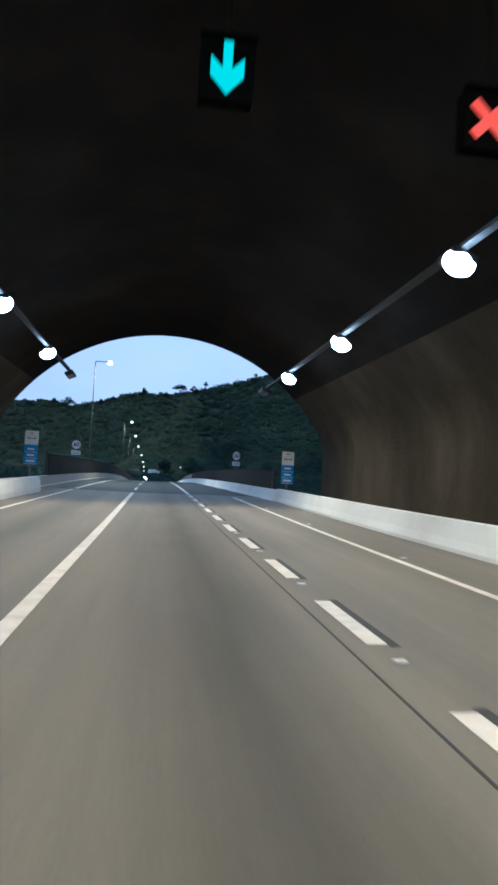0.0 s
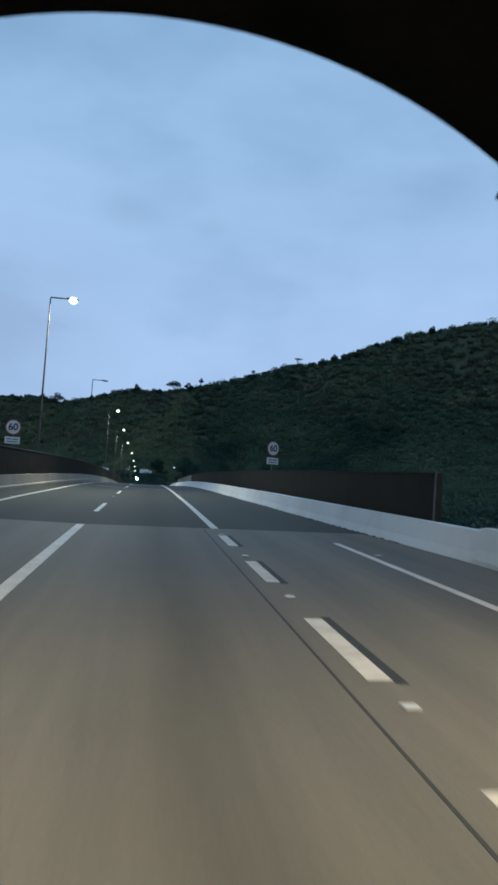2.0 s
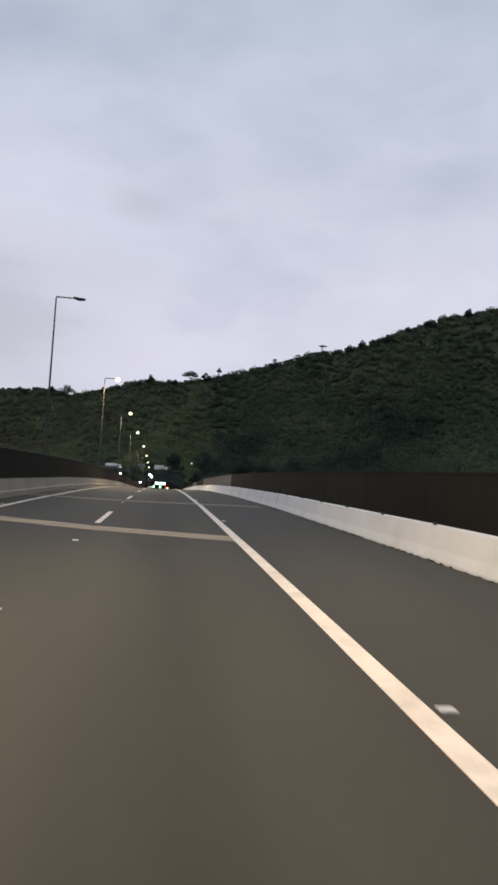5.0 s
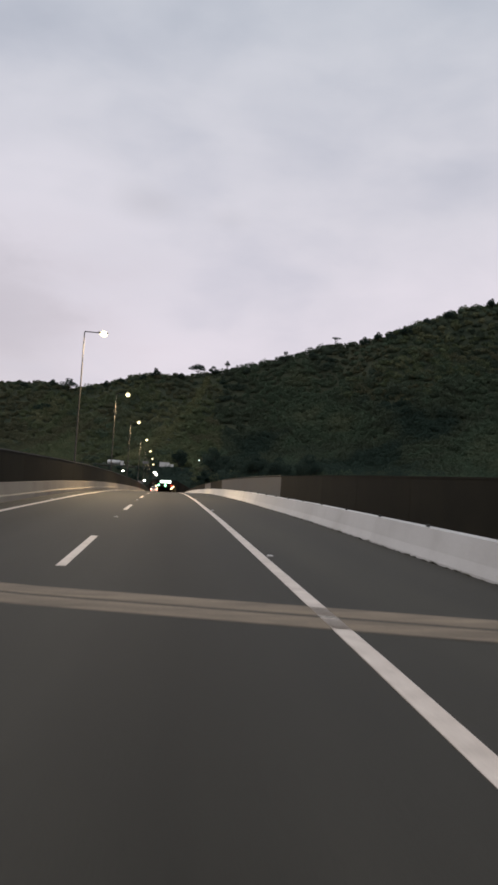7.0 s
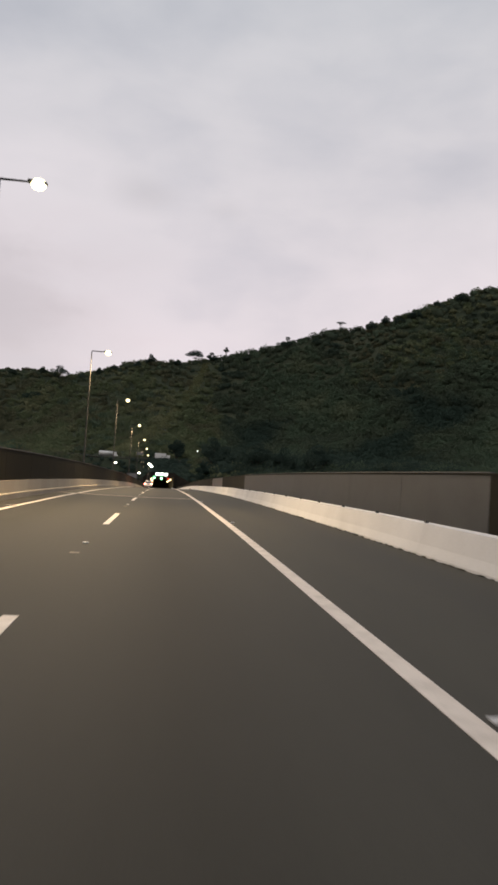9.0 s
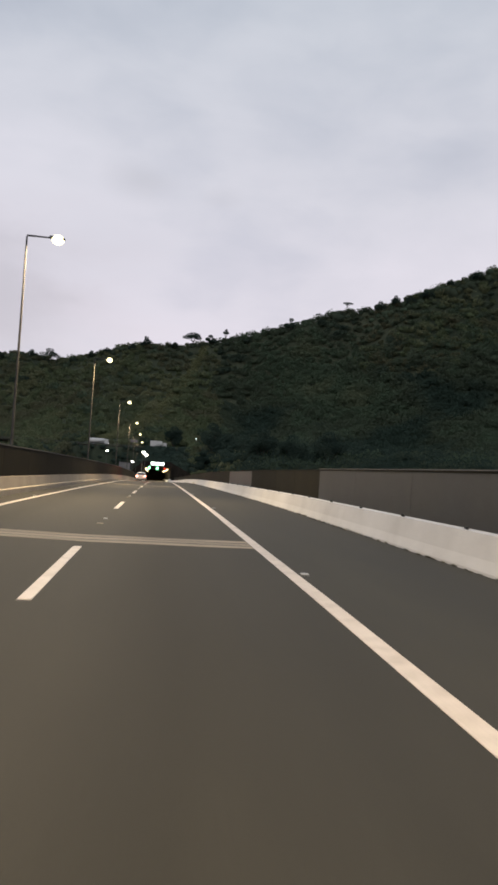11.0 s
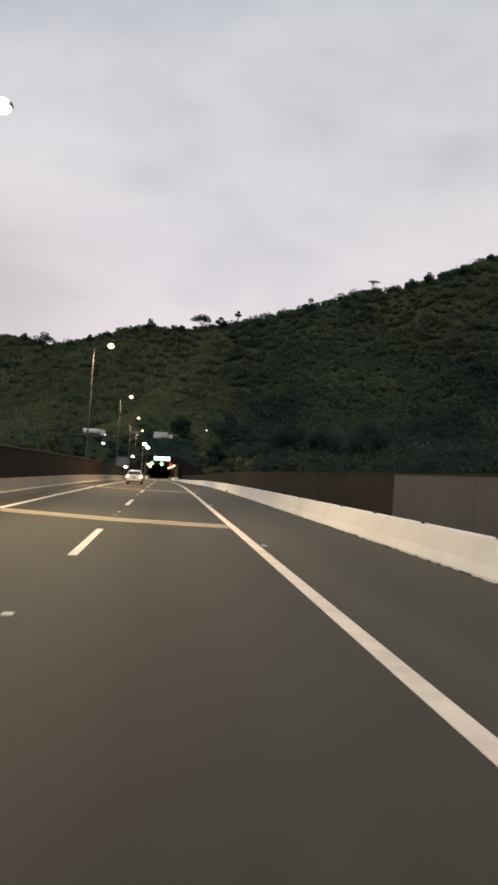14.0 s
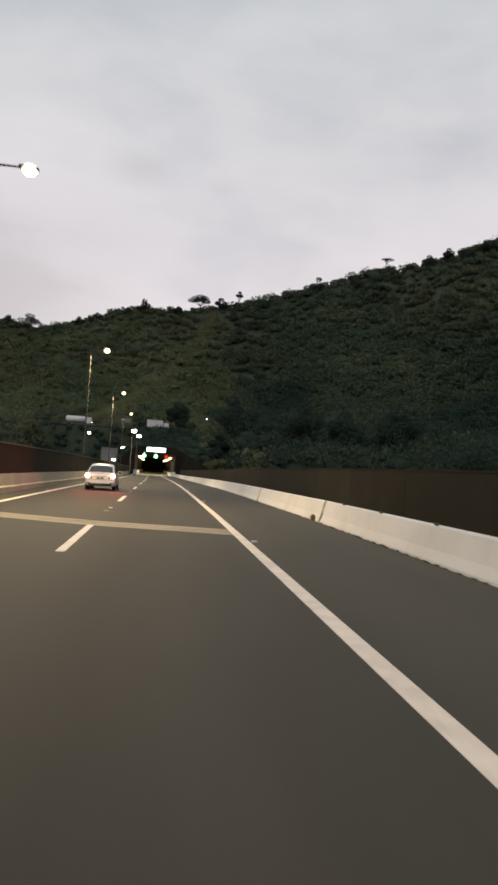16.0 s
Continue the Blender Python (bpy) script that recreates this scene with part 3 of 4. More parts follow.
WALL_TOP = 5.4
shell("ceiling_tunnel", [q for q in ARCH if q[1] > WALL_TOP], 0.6, -110, PORTAL, M["lining"], "near-black arched tunnel vault")
spring = ARCH[0][1]
low = [q for q in ARCH if q[0] > AX and q[1] <= WALL_TOP]
low.append([q for q in ARCH if q[0] > AX and q[1] > WALL_TOP][0])
tagged(sweep("wall_tunnel_right", [(AX + AW, -0.4)] + low + [(low[-1][0] + 0.5, low[-1][1] + 0.35), (AX + AW + 0.6, spring + 0.2), (AX + AW + 0.6, -0.4)], -110, PORTAL, M["wall"], step=10), "brown stained concrete tunnel wall", "wall", kind="structure")
low = [(2 * AX - a, h) for a, h in low]
tagged(sweep("wall_tunnel_left", [(AX - AW, -0.6)] + low + [(low[-1][0] - 0.5, low[-1][1] + 0.35), (AX - AW - 0.6, spring + 0.2), (AX - AW - 0.6, -0.6)], -110, PORTAL, M["wall"], step=10), "brown stained concrete tunnel wall", "wall", kind="structure")
tagged(sweep("walkway_right", [(6.92, -0.2), (6.92, 0.62), (AX + AW, 0.62), (AX + AW, -0.2)], -110, 44, M["concrete"], step=10), "raised concrete walkway behind the tunnel barrier", "walkway", kind="structure")
tagged(sweep("walkway_left", [(-6.61, -0.4), (-6.61, 0.4), (AX - AW, 0.4), (AX - AW, -0.4)], -110, 44, M["concrete"], step=10), "raised concrete walkway behind the tunnel barrier", "walkway", kind="structure")
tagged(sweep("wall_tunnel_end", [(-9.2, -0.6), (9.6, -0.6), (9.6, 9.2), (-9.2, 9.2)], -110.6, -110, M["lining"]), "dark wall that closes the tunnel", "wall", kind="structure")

# portal face with the arch cut through it
hw = [(AX + AW, -1.2)] + ARCH + [(AX - AW, -1.2)]
pv, pf = [], []
k = len(hw)
rim_pts = []
for a, h in hw:
    dx_, dz_ = a - AX, h - 2.0
    s = min(13.8 / abs(dx_) if abs(dx_) > 1e-6 else 1e9, (11.8 / dz_) if dz_ > 0 else (3.2 / -dz_ if dz_ < 0 else 1e9))
    rim_pts.append((AX + dx_ * s, 2.0 + dz_ * s))
for yy in (PORTAL - 0.9, PORTAL):
    pv += [at(a, PORTAL, h) + Vector((0, yy - PORTAL, 0)) for a, h in hw] + [at(a, PORTAL, h) + Vector((0, yy - PORTAL, 0)) for a, h in rim_pts]
for i in range(k - 1):
    pf += [(i, i + 1, k + i + 1, k + i), (2 * k + i, 3 * k + i, 3 * k + i + 1, 2 * k + i + 1), (i, 2 * k + i, 2 * k + i + 1, i + 1), (k + i, k + i + 1, 3 * k + i + 1, 3 * k + i)]
tagged(mesh("portal_wall", pv, pf, M["concrete"]), "concrete headwall of the tunnel mouth", "wall", kind="structure")

# cable trays and lamps in two rows
for lat, top, name in ((5.05, 5.84, "cable_tray_right"), (-4.56, 6.0, "cable_tray_left")):
    tagged(sweep(name, [(lat - 0.09, top), (lat + 0.09, top), (lat + 0.09, top + 0.07), (lat - 0.09, top + 0.07)], -108, 36.6, M["dark_metal"], step=12), "grey steel cable tray under the tunnel vault", "cable tray", kind="structure")


def tunnel_lamp():
    t = thing("tunnel_lamp", Matrix(), "white rectangular tunnel lamp hung on a cable tray, lit", "lamp", "tunnel lamps")
    part("housing", boxed((0, 0, 0.0), (0.5, 0.8, 0.16), 0.03), M["dark_metal"], t)
    # ellipsoid in place of a flat lens: the glow round the lamp is modelled
    bm = bmesh.new()
    bmesh.ops.create_uvsphere(bm, u_segments=16, v_segments=10, radius=0.5, matrix=Matrix.Translation((0, -0.24, -0.14)) @ Matrix.Diagonal((0.6, 0.4, 0.46, 1)))
    part("lens", bm, M["tunnel_glow"], t, "glowing white lens, rounded out to the size of its glare", True)
    for y in (-0.25, 0.25):
        part("bracket", boxed((0, y, 0.13), (0.05, 0.04, 0.14)), M["steel"], t)
    return t


first_lamp = tunnel_lamp()
count = 0
for lat, yy0, up in ((5.05, 29.3, 5.72), (-4.56, 28.6, 5.86)):
    for i in range(12):
        y = yy0 - 8.4 * i
        p = at(lat, y, up)
        m = Matrix.Translation(p) @ pose(0, 0, 0, 0, 22 if lat > 0 else -22, 0)
        if count == 0:
            first_lamp.matrix_world = m
        else:
            copy_thing(first_lamp, m)
        count += 1
        if i < 6:
            L = bpy.data.lights.new("tunnel_light", "AREA")
            L.shape, L.size, L.size_y, L.energy, L.color = "RECTANGLE", 0.4, 0.4, 640 if i == 0 else 400, (1.0, 0.70, 0.38)
            new("tunnel_light", L).matrix_world = m @ Matrix.Translation((0, 0.1, -0.16))
# the last lamps before the mouth are out
for lat, y, up in ((4.97, 35.7, 5.74), (-4.56, 36.2, 5.9)):
    t = thing("tunnel_lamp", Matrix.Translation(at(lat, y, up)) @ pose(0, 0, 0, 0, 22 if lat > 0 else -22, 0), "dark tunnel lamp at the mouth, unlit", "lamp", "tunnel lamps")
    part("housing", boxed((0, 0, 0.0), (0.42, 1.5, 0.16), 0.03), M["dark_metal"], t)
    part("lens", boxed((0, 0, -0.085), (0.36, 1.3, 0.05), 0.015), M["glass"], t)


# ---- lane signals ----
def flat_shape(pts, depth=0.02):
    bm = bmesh.new()
    vs = [bm.verts.new((a, 0, b)) for a, b in pts]
    f = bm.faces.new(vs)
    r = bmesh.ops.extrude_face_region(bm, geom=[f])
    bmesh.ops.translate(bm, vec=(0, -depth, 0), verts=[v for v in r["geom"] if isinstance(v, bmesh.types.BMVert)])
    return bm


def lane_signal(p, go):
    t = thing("lane_signal", Matrix.Translation(p), "black lane signal box with a lit %s under the vault" % ("green arrow" if go else "red cross"), "signal", "lane signals")
    part("housing", boxed((0, 0.12, 0), (0.6, 0.22, 0.66), 0.02), M["matt_black"], t)
    part("hood", boxed((0, -0.01, 0.34), (0.62, 0.14, 0.03)), M["matt_black"], t)
    part("hanger", tube((0, 0.12, 0.4), (0, 0.12, 2.2), 0.03), M["lining"], t)
    if go:
        a = [(-0.05, 0.3), (0.05, 0.3), (0.05, 0.0), (0.18, 0.13), (0.18, -0.08), (0, -0.28), (-0.18, -0.08), (-0.18, 0.13), (-0.05, 0.0)]
        part("arrow", flat_shape(a), M["green_glow"], t, "glowing green arrow")
    else:
        for s in (1, -1):
            part("cross_bar", boxed((0, -0.01 - 0.004 * s, 0), (0.12, 0.02, 0.54), 0, pose(0, 0, 0, 0, 45 * s, 0)), M["red_glow"], t, "glowing red bar")
    return t


lane_signal(at(0.34, 7.5, 5.86), True)
lane_signal(at(3.3, 7.5, 5.68), False)


# ---- street lamps ----
def street_lamp(lit):
    t = thing("street_lamp", Matrix(), "tall tapered grey steel street lamp, %s" % ("lit warm white" if lit else "unlit"), "street lamp", "street lamps")
    part("pole", tube((0, 0, -1.0), (0, 0, 11.9), 0.08, 0.04, 12), M["pole"], t)
    part("base", boxed((0, 0, -0.9), (0.4, 0.4, 0.3), 0.03), M["steel"], t)
    part("arm", tube((0, 0, 11.95), (1.12, 0, 11.95), 0.045, 0.035, 10), M["pole"], t)
    h = part("head", boxed((1.38, 0, 11.95), (0.72, 0.3, 0.11), 0.045, pose(0, 0, 0, 0, 5, 0)), M["steel"], t)
    # lit lens swollen from flat to a globe, its glare put into the shape
    bm = bmesh.new()
    bmesh.ops.create_uvsphere(bm, u_segments=18, v_segments=10, radius=0.5, matrix=Matrix.Translation((1.42, 0, 11.88)) @ Matrix.Diagonal((0.58, 0.5, 0.46, 1) if lit else (0.5, 0.26, 0.1, 1)))
    part("lens", bm, M["street_glow"] if lit else M["glass"], h, smooth=True)
    return t


lamp_y = [73.9, 111.8, 149.2, 186.2, 223.0, 264.2, 304.7, 341.0, 378.7]
lamp_lat = [-6.74, -6.8, -6.74, -6.86, -6.92, -6.74, -6.78, -6.8, -6.8]
made = {}
for i, y in enumerate(lamp_y):
    lit = i != 1
    m = Matrix.Translation(at(lamp_lat[i], y, 0.0 if lit else -0.3))
    if lit in made:
        o = copy_thing(made[lit], m)
    else:
        o = made[lit] = street_lamp(lit)
        o.matrix_world = m
    if lit:
        L = bpy.data.lights.new("street_light", "AREA")
        L.shape, L.size, L.energy, L.color = "DISK", 0.3, 2600, (1.0, 0.75, 0.42)
        new("street_light", L).matrix_world = m @ Matrix.Translation((1.42, 0, 11.56)) @ pose(0, 0, 0, 0, 0, 0)

# shorter lamps by the far tunnel
short = thing("approach_lamp", Matrix(), "short lit lamp post by the far tunnel", "street lamp", "approach lamps")
part("pole", tube((0, 0, -2), (0, 0, 9.0), 0.1, 0.06), M["steel"], short)
part("head", boxed((0.35, 0, 9.05), (0.9, 0.5, 0.25), 0.06), M["steel"], short)
# lens oversized, bigger than the head, to stand for the lamp's glow
part("lens", boxed((0.35, -0.1, 8.85), (0.95, 0.75, 0.6), 0.2), M["window_glow"], short)
spots = [at(-5.1, 386, 0.2), at(-4.4, 407, 0.2), Vector((-21.7, 486, -7.0)), Vector((-9.6, 470, -11.0)), Vector((-10.2, 436, -14.0))]
for i, p in enumerate(spots):
    if i == 0:
        short.matrix_world = Matrix.Translation(p)
    else:
        copy_thing(short, Matrix.Translation(p))


# ---- road signs ----
def bars(parent, rows, material, y=-0.03):
    for x, z, w, h in rows:
        part("text_bar", boxed((x, y, z), (w, 0.006, h)), material, parent)


def speed_sign(p, pole_to, turn):
    t = thing("speed_sign", Matrix.Translation(p) @ pose(0, 0, 0, 0, 0, turn), "round white speed limit sign with a red rim over a plate", "road sign", "speed limit signs")
    bm = bmesh.new()
    bmesh.ops.create_cone(bm, cap_ends=True, segments=40, radius1=0.44, radius2=0.44, depth=0.02, matrix=pose(0, 0, 0, 90, 0, 0))
    part("rim", bm, M["sign_red"], t, "red rim")
    bm = bmesh.new()
    bmesh.ops.create_cone(bm, cap_ends=True, segments=40, radius1=0.385, radius2=0.385, depth=0.02, matrix=pose(0, -0.006, 0, 90, 0, 0))
    part("disc", bm, M["sign_white"], t)
    fc = bpy.data.curves.new("number", "FONT")
    fc.body, fc.size, fc.extrude, fc.offset, fc.align_x, fc.align_y = "60", 0.56, 0.004, 0.012, "CENTER", "CENTER"
    fo = new("number", fc)
    bpy.context.view_layer.update()
    me = bpy.data.meshes.new_from_object(fo)
    bpy.data.objects.remove(fo)
    me.materials.clear()
    me.materials.append(M["black"])
    nb = new("number", me)
    nb.parent = t
    nb.matrix_basis = pose(0, -0.022, 0, 90, 0, 0)
    pl = part("plate", boxed((0, 0, -0.76), (0.86, 0.02, 0.4), 0.008), M["sign_white"], t)
    bars(pl, [(-0.2, -0.69, 0.26, 0.06), (0.16, -0.69, 0.34, 0.06), (0.0, -0.84, 0.62, 0.05)], M["steel"], -0.014)
    part("post", tube((0, 0.06, pole_to), (0, 0.06, 0.4), 0.045), M["steel"], t)
    return t


speed_sign(at(7.6, 70.3, 3.28), -3.6, 27)
speed_sign(at(-7.62, 70.0, 3.36), -3.8, -4)


def info_sign(p, w, h, pole_to):
    t = thing("information_sign", Matrix.Translation(p), "upright sign, white above and blue below, on a post", "road sign", "information signs")
    top = h * 0.42
    a = part("white_panel", boxed((0, 0, h / 2 - top / 2), (w, 0.04, top - 0.01), 0.008), M["sign_white"], t)
    b = part("blue_panel", boxed((0, 0, -h / 2 + (h - top) / 2), (w, 0.04, h - top - 0.01), 0.008), M["sign_blue"], t)
    bars(a, [(0, h / 2 - 0.14, w * 0.3, 0.05), (-w * 0.17, h / 2 - 0.42, w * 0.3, 0.07), (w * 0.19, h / 2 - 0.42, w * 0.28, 0.07), (0, h / 2 - 0.3, w * 0.8, 0.012)], M["steel"], -0.024)
    z0 = -h / 2
    bars(b, [(0, z0 + 0.84, w * 0.5, 0.09), (0, z0 + 0.67, w * 0.94, 0.018), (0, z0 + 0.5, w * 0.55, 0.09), (0, z0 + 0.34, w * 0.94, 0.018), (0, z0 + 0.18, w * 0.68, 0.1), (0, z0 + 0.03, w * 0.94, 0.018)], M["sign_white"], -0.024)
    part("post", tube((0, 0.08, pole_to), (0, 0.08, h / 2), 0.05), M["steel"], t)
    return t


info_sign(at(6.95, 38.9, 2.05), 0.66, 1.75, -2.0)
info_sign(at(-6.98, 41.2, 2.3), 0.72, 1.85, -2.6)

# ---- far tunnel ----
FC = 0.25
FW, FH = 5.15, 5.9
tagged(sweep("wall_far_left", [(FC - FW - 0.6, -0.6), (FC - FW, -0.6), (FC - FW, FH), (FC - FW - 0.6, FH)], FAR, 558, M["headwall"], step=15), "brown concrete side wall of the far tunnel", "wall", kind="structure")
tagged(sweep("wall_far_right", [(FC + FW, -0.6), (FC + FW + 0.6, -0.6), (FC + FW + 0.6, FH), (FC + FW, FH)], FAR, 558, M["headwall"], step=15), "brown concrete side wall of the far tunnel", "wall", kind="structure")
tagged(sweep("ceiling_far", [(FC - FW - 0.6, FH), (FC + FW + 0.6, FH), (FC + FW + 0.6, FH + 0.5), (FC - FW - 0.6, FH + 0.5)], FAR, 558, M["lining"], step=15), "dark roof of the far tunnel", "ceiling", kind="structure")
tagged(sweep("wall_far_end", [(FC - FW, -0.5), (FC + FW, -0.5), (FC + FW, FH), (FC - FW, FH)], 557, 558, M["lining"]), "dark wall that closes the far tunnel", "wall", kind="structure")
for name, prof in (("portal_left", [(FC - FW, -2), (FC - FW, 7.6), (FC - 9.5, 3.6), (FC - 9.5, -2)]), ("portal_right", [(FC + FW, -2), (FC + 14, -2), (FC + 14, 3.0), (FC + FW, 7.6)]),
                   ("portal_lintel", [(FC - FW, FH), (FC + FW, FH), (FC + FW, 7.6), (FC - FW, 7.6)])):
    tagged(sweep(name, prof, FAR - 1.0, FAR, M["headwall"], step=1), "dark concrete headwall of the far tunnel mouth", "wall", kind="structure")

sgn = thing("lit_sign", Matrix.Translation(at(FC + 0.1, FAR - 1.6, 6.75)), "bright lit sign board over the far tunnel mouth", "sign")
part("cabinet", boxed((0, 0, 0), (5.4, 0.4, 1.35), 0.04), M["black"], sgn)
for x, w in ((-1.72, 1.35), (0.85, 3.1)):
    lp = part("lit_panel", boxed((x, -0.21, 0), (w, 0.04, 1.05), 0.01), M["sign_glow"], sgn)
    for k in range(int(w / 0.5)):
        part("text_bar", boxed((x - w / 2 + 0.32 + 0.5 * k, -0.235, -0.16 + 0.12 * (k % 2)), (0.26, 0.01, 0.3)), M["black"], lp)
for x in (-2.2, 2.2):
    part("bracket", boxed((x, 0.5, 0), (0.12, 0.8, 0.2)), M["steel"], sgn)

# paler than the asphalt: the lamps' brightness is put into the floor's colour
tagged(sweep("far_road", slab(FC - FW, FC + FW, 0.006, 0.3), FAR - 6, 557, M["pavement"], on_road=True), "pale pavement inside the far tunnel, its tone standing for lamp light", "road", kind="structure")
for s, name in ((-1, "kerb_far_left"), (1, "kerb_far_right")):
    a, b = FC + s * (FW - 0.75), FC + s * (FW - 0.004)
    tagged(sweep(name, [(a, -0.2), (a, 0.95), (b, 0.95), (b, -0.2)], FAR + 0.05, 557, M["barrier"], step=12), "cream concrete kerb wall inside the far tunnel", "kerb", kind="structure")

for s, name in ((-1, "portal_block_left"), (1, "portal_block_right")):
    a, b = FC + s * (FW - 0.7), FC + s * (FW + 0.15)
    tagged(sweep(name, [(a, -0.2), (a, 1.0), (a + 0.12 * s, 1.25), (b, 1.25), (b, -0.2)], FAR - 4.5, FAR - 1.05, M["barrier"], step=2), "cream concrete end block at the far tunnel mouth", "block", kind="structure")

row = None
for side in (-1, 1):
    for i in range(13):
        p = at(FC + side * 4.15, FAR + 4.2 + 9.4 * i, 4.95)
        if row is None:
            row = thing("tunnel_tube_light", Matrix.Translation(p), "warm lit strip lamp under the far tunnel roof", "lamp", "far tunnel lamps")
            part("housing", boxed((0, 0, 0.2), (0.3, 7.6, 0.12), 0.02), M["dark_metal"], row)
            part("tube", boxed((0, 0, 0.0), (0.42, 7.4, 0.34), 0.05), M["amber_glow"], row)
        else:
            copy_thing(row, Matrix.Translation(p))
for lat, y, g in ((-2.7, 432, True), (0.4, 432, True), (3.2, 432, False)):
    p = at(lat, y, 5.15)
    t = thing("lane_signal", Matrix.Translation(p), "small lane signal in the far tunnel, lit %s" % ("green" if g else "red"), "signal", "far lane signals")
    part("housing", boxed((0, 0.15, 0), (1.25, 0.25, 1.25), 0.02), M["black"], t)
    a = [(-0.14, 0.55), (0.14, 0.55), (0.14, 0.03), (0.45, 0.28), (0.45, -0.1), (0, -0.55), (-0.45, -0.1), (-0.45, 0.28), (-0.14, 0.03)]
    part("symbol", flat_shape(a), M["lime_glow"] if g else M["red_glow"], t)
L = bpy.data.lights.new("far_tunnel_light", "AREA")
L.shape, L.size, L.size_y, L.energy, L.color = "RECTANGLE", 5, 60, 5000, (1.0, 0.88, 0.6)
new("far_tunnel_light", L).matrix_world = Matrix.Translation(at(FC, 463, 5.7))

# ---- upper road behind it ----
UP = BENCH


def strip_x(name, x0, x1, y0, y1, z0, z1, material, label, category):
    return tagged(part(name, boxed(((x0 + x1) / 2, (y0 + y1) / 2, (z0 + z1) / 2), (x1 - x0, y1 - y0, z1 - z0), 0.02), material, None), label, category, kind="structure")


strip_x("upper_road", -95, 62, 496, 507, UP - 0.5, UP + 0.05, M["asphalt"], "asphalt road along the hillside above the far tunnel", "road")
rail = thing("guard_rail", Matrix(), "grey steel guard rail of the road on the hillside", "guard rail")
for i in range(53):
    part("post", boxed((-95 + 3 * i, 495.6, UP + 0.25), (0.1, 0.1, 1.1)), M["dark_metal"], rail)
for z in (0.4, 0.75):
    part("rail", boxed((-16.5, 495.5, UP + z), (157, 0.08, 0.12), 0.02), M["steel"], rail)


def wheel_on(parent, x, y, z, r, w):
    wh = part("wheel", tube((x - w / 2, y, z), (x + w / 2, y, z), r, r, 20), M["rubber"], parent)
    part("rim", tube((x - w / 2 - 0.01, y, z), (x + w / 2 + 0.01, y, z), r * 0.6, r * 0.6, 16), M["rim"], wh)
    return wh


def truck(p, length, tank, label):
    t = thing("truck", Matrix.Translation(p) @ pose(0, 0, 0, 0, 0, -90), label, "truck")
    if tank:
        part("tank", tube((0, -length / 2, 2.0), (0, length / 2, 2.0), 1.1, 1.1, 24), M["white_body"], t, smooth=True)
        for y in (-length / 2, length / 2):
            bm = bmesh.new()
            bmesh.ops.create_uvsphere(bm, u_segments=20, v_segments=10, radius=1.09, matrix=Matrix.Translation((0, y, 2.0)) @ Matrix.Diagonal((1, 0.3, 1, 1)))
            part("tank_end", bm, M["white_body"], t, smooth=True)
    else:
        part("cargo_box", boxed((0, 0, 2.35), (2.4, length, 2.6), 0.05), M["white_body"], t)
    part("chassis", boxed((0, 0.6, 0.8), (1.0, length + 2.4, 0.25), 0.03), M["dark_metal"], t)
    c = part("cab", boxed((0, length / 2 + 1.2, 1.75), (2.3, 1.8, 2.2), 0.15), M["white_body"], t)
    part("windscreen", boxed((0, length / 2 + 2.08, 2.2), (2.0, 0.08, 0.9), 0.02), M["glass"], c)
    for x in (-0.8, 0.8):
        part("head_light", boxed((x, length / 2 + 2.11, 1.0), (0.35, 0.06, 0.25), 0.02), M["window_glow"], c)
    for y in (-length / 2 + 0.8, -length / 2 + 1.9, length / 2 + 1.1):
        for x in (-0.95, 0.95):
            wheel_on(t, x, y, 0.5, 0.5, 0.32)
    return t


truck((-27.5, 502, UP + 0.06), 6.6, True, "white tanker truck on the hillside road")
truck((0.3, 499.5, UP + 0.06), 5.6, False, "white box truck on the hillside road with its lights on")

gan = thing("sign_gantry", Matrix.Translation((-11.5, 505, UP)), "grey road sign on a steel mast seen from behind", "road sign")
part("mast", tube((0, 0, -0.4), (0, 0, 4.2), 0.14, 0.1), M["steel"], gan)
part("arm", tube((-2.6, 0, 3.6), (2.4, 0, 3.6), 0.07), M["steel"], gan)
part("board", boxed((1.2, -0.12, 3.0), (3.4, 0.1, 1.3), 0.02), M["board_grey"], gan)

# grey board on two posts beside the far tunnel
brd = thing("sign_board", Matrix.Translation(at(-12.2, 440, -1.2)), "large blue-grey sign board on two posts by the far tunnel", "road sign")
part("board", boxed((0, 0, 6.0), (4.4, 0.15, 3.9), 0.03), M["board_grey"], brd)
for x in (-1.6, 1.6):
    part("post", tube((x, 0.2, -1), (x, 0.2, 7.6), 0.1), M["steel"], brd)
part("head_rail", boxed((0, -0.2, 8.05), (4.8, 0.3, 0.15), 0.02), M["dark_metal"], brd)

for x, y, z in ((20.6, 530, 11.15), (39.5, 520, 6.6)):
    g = ground_z(x, y)
    h = max(1.8, z - g)
    t = thing("hillside_lamp", Matrix.Translation((x, y, g)), "small lit lamp post among the hillside trees", "street lamp", "hillside lamps")
    part("pole", tube((0, 0, -0.3), (0, 0, h), 0.09, 0.06), M["steel"], t)
    part("head", boxed((0, -0.1, h), (0.7, 0.4, 0.2), 0.04), M["steel"], t)
    part("lens", boxed((0, -0.32, h - 0.06), (0.6, 0.06, 0.3), 0.02), M["sign_glow"], t)


# ---- white saloon car ----
def loft(sections, close=True):
    """sections: rings of equal count, joined in order."""
    bm = bmesh.new()
    rings = [[bm.verts.new(p) for p in r] for r in sections]
    k = len(rings[0])
    for a, b in zip(rings, rings[1:]):
        for j in range(k):
            bm.faces.new((a[j], a[(j + 1) % k], b[(j + 1) % k], b[j]))
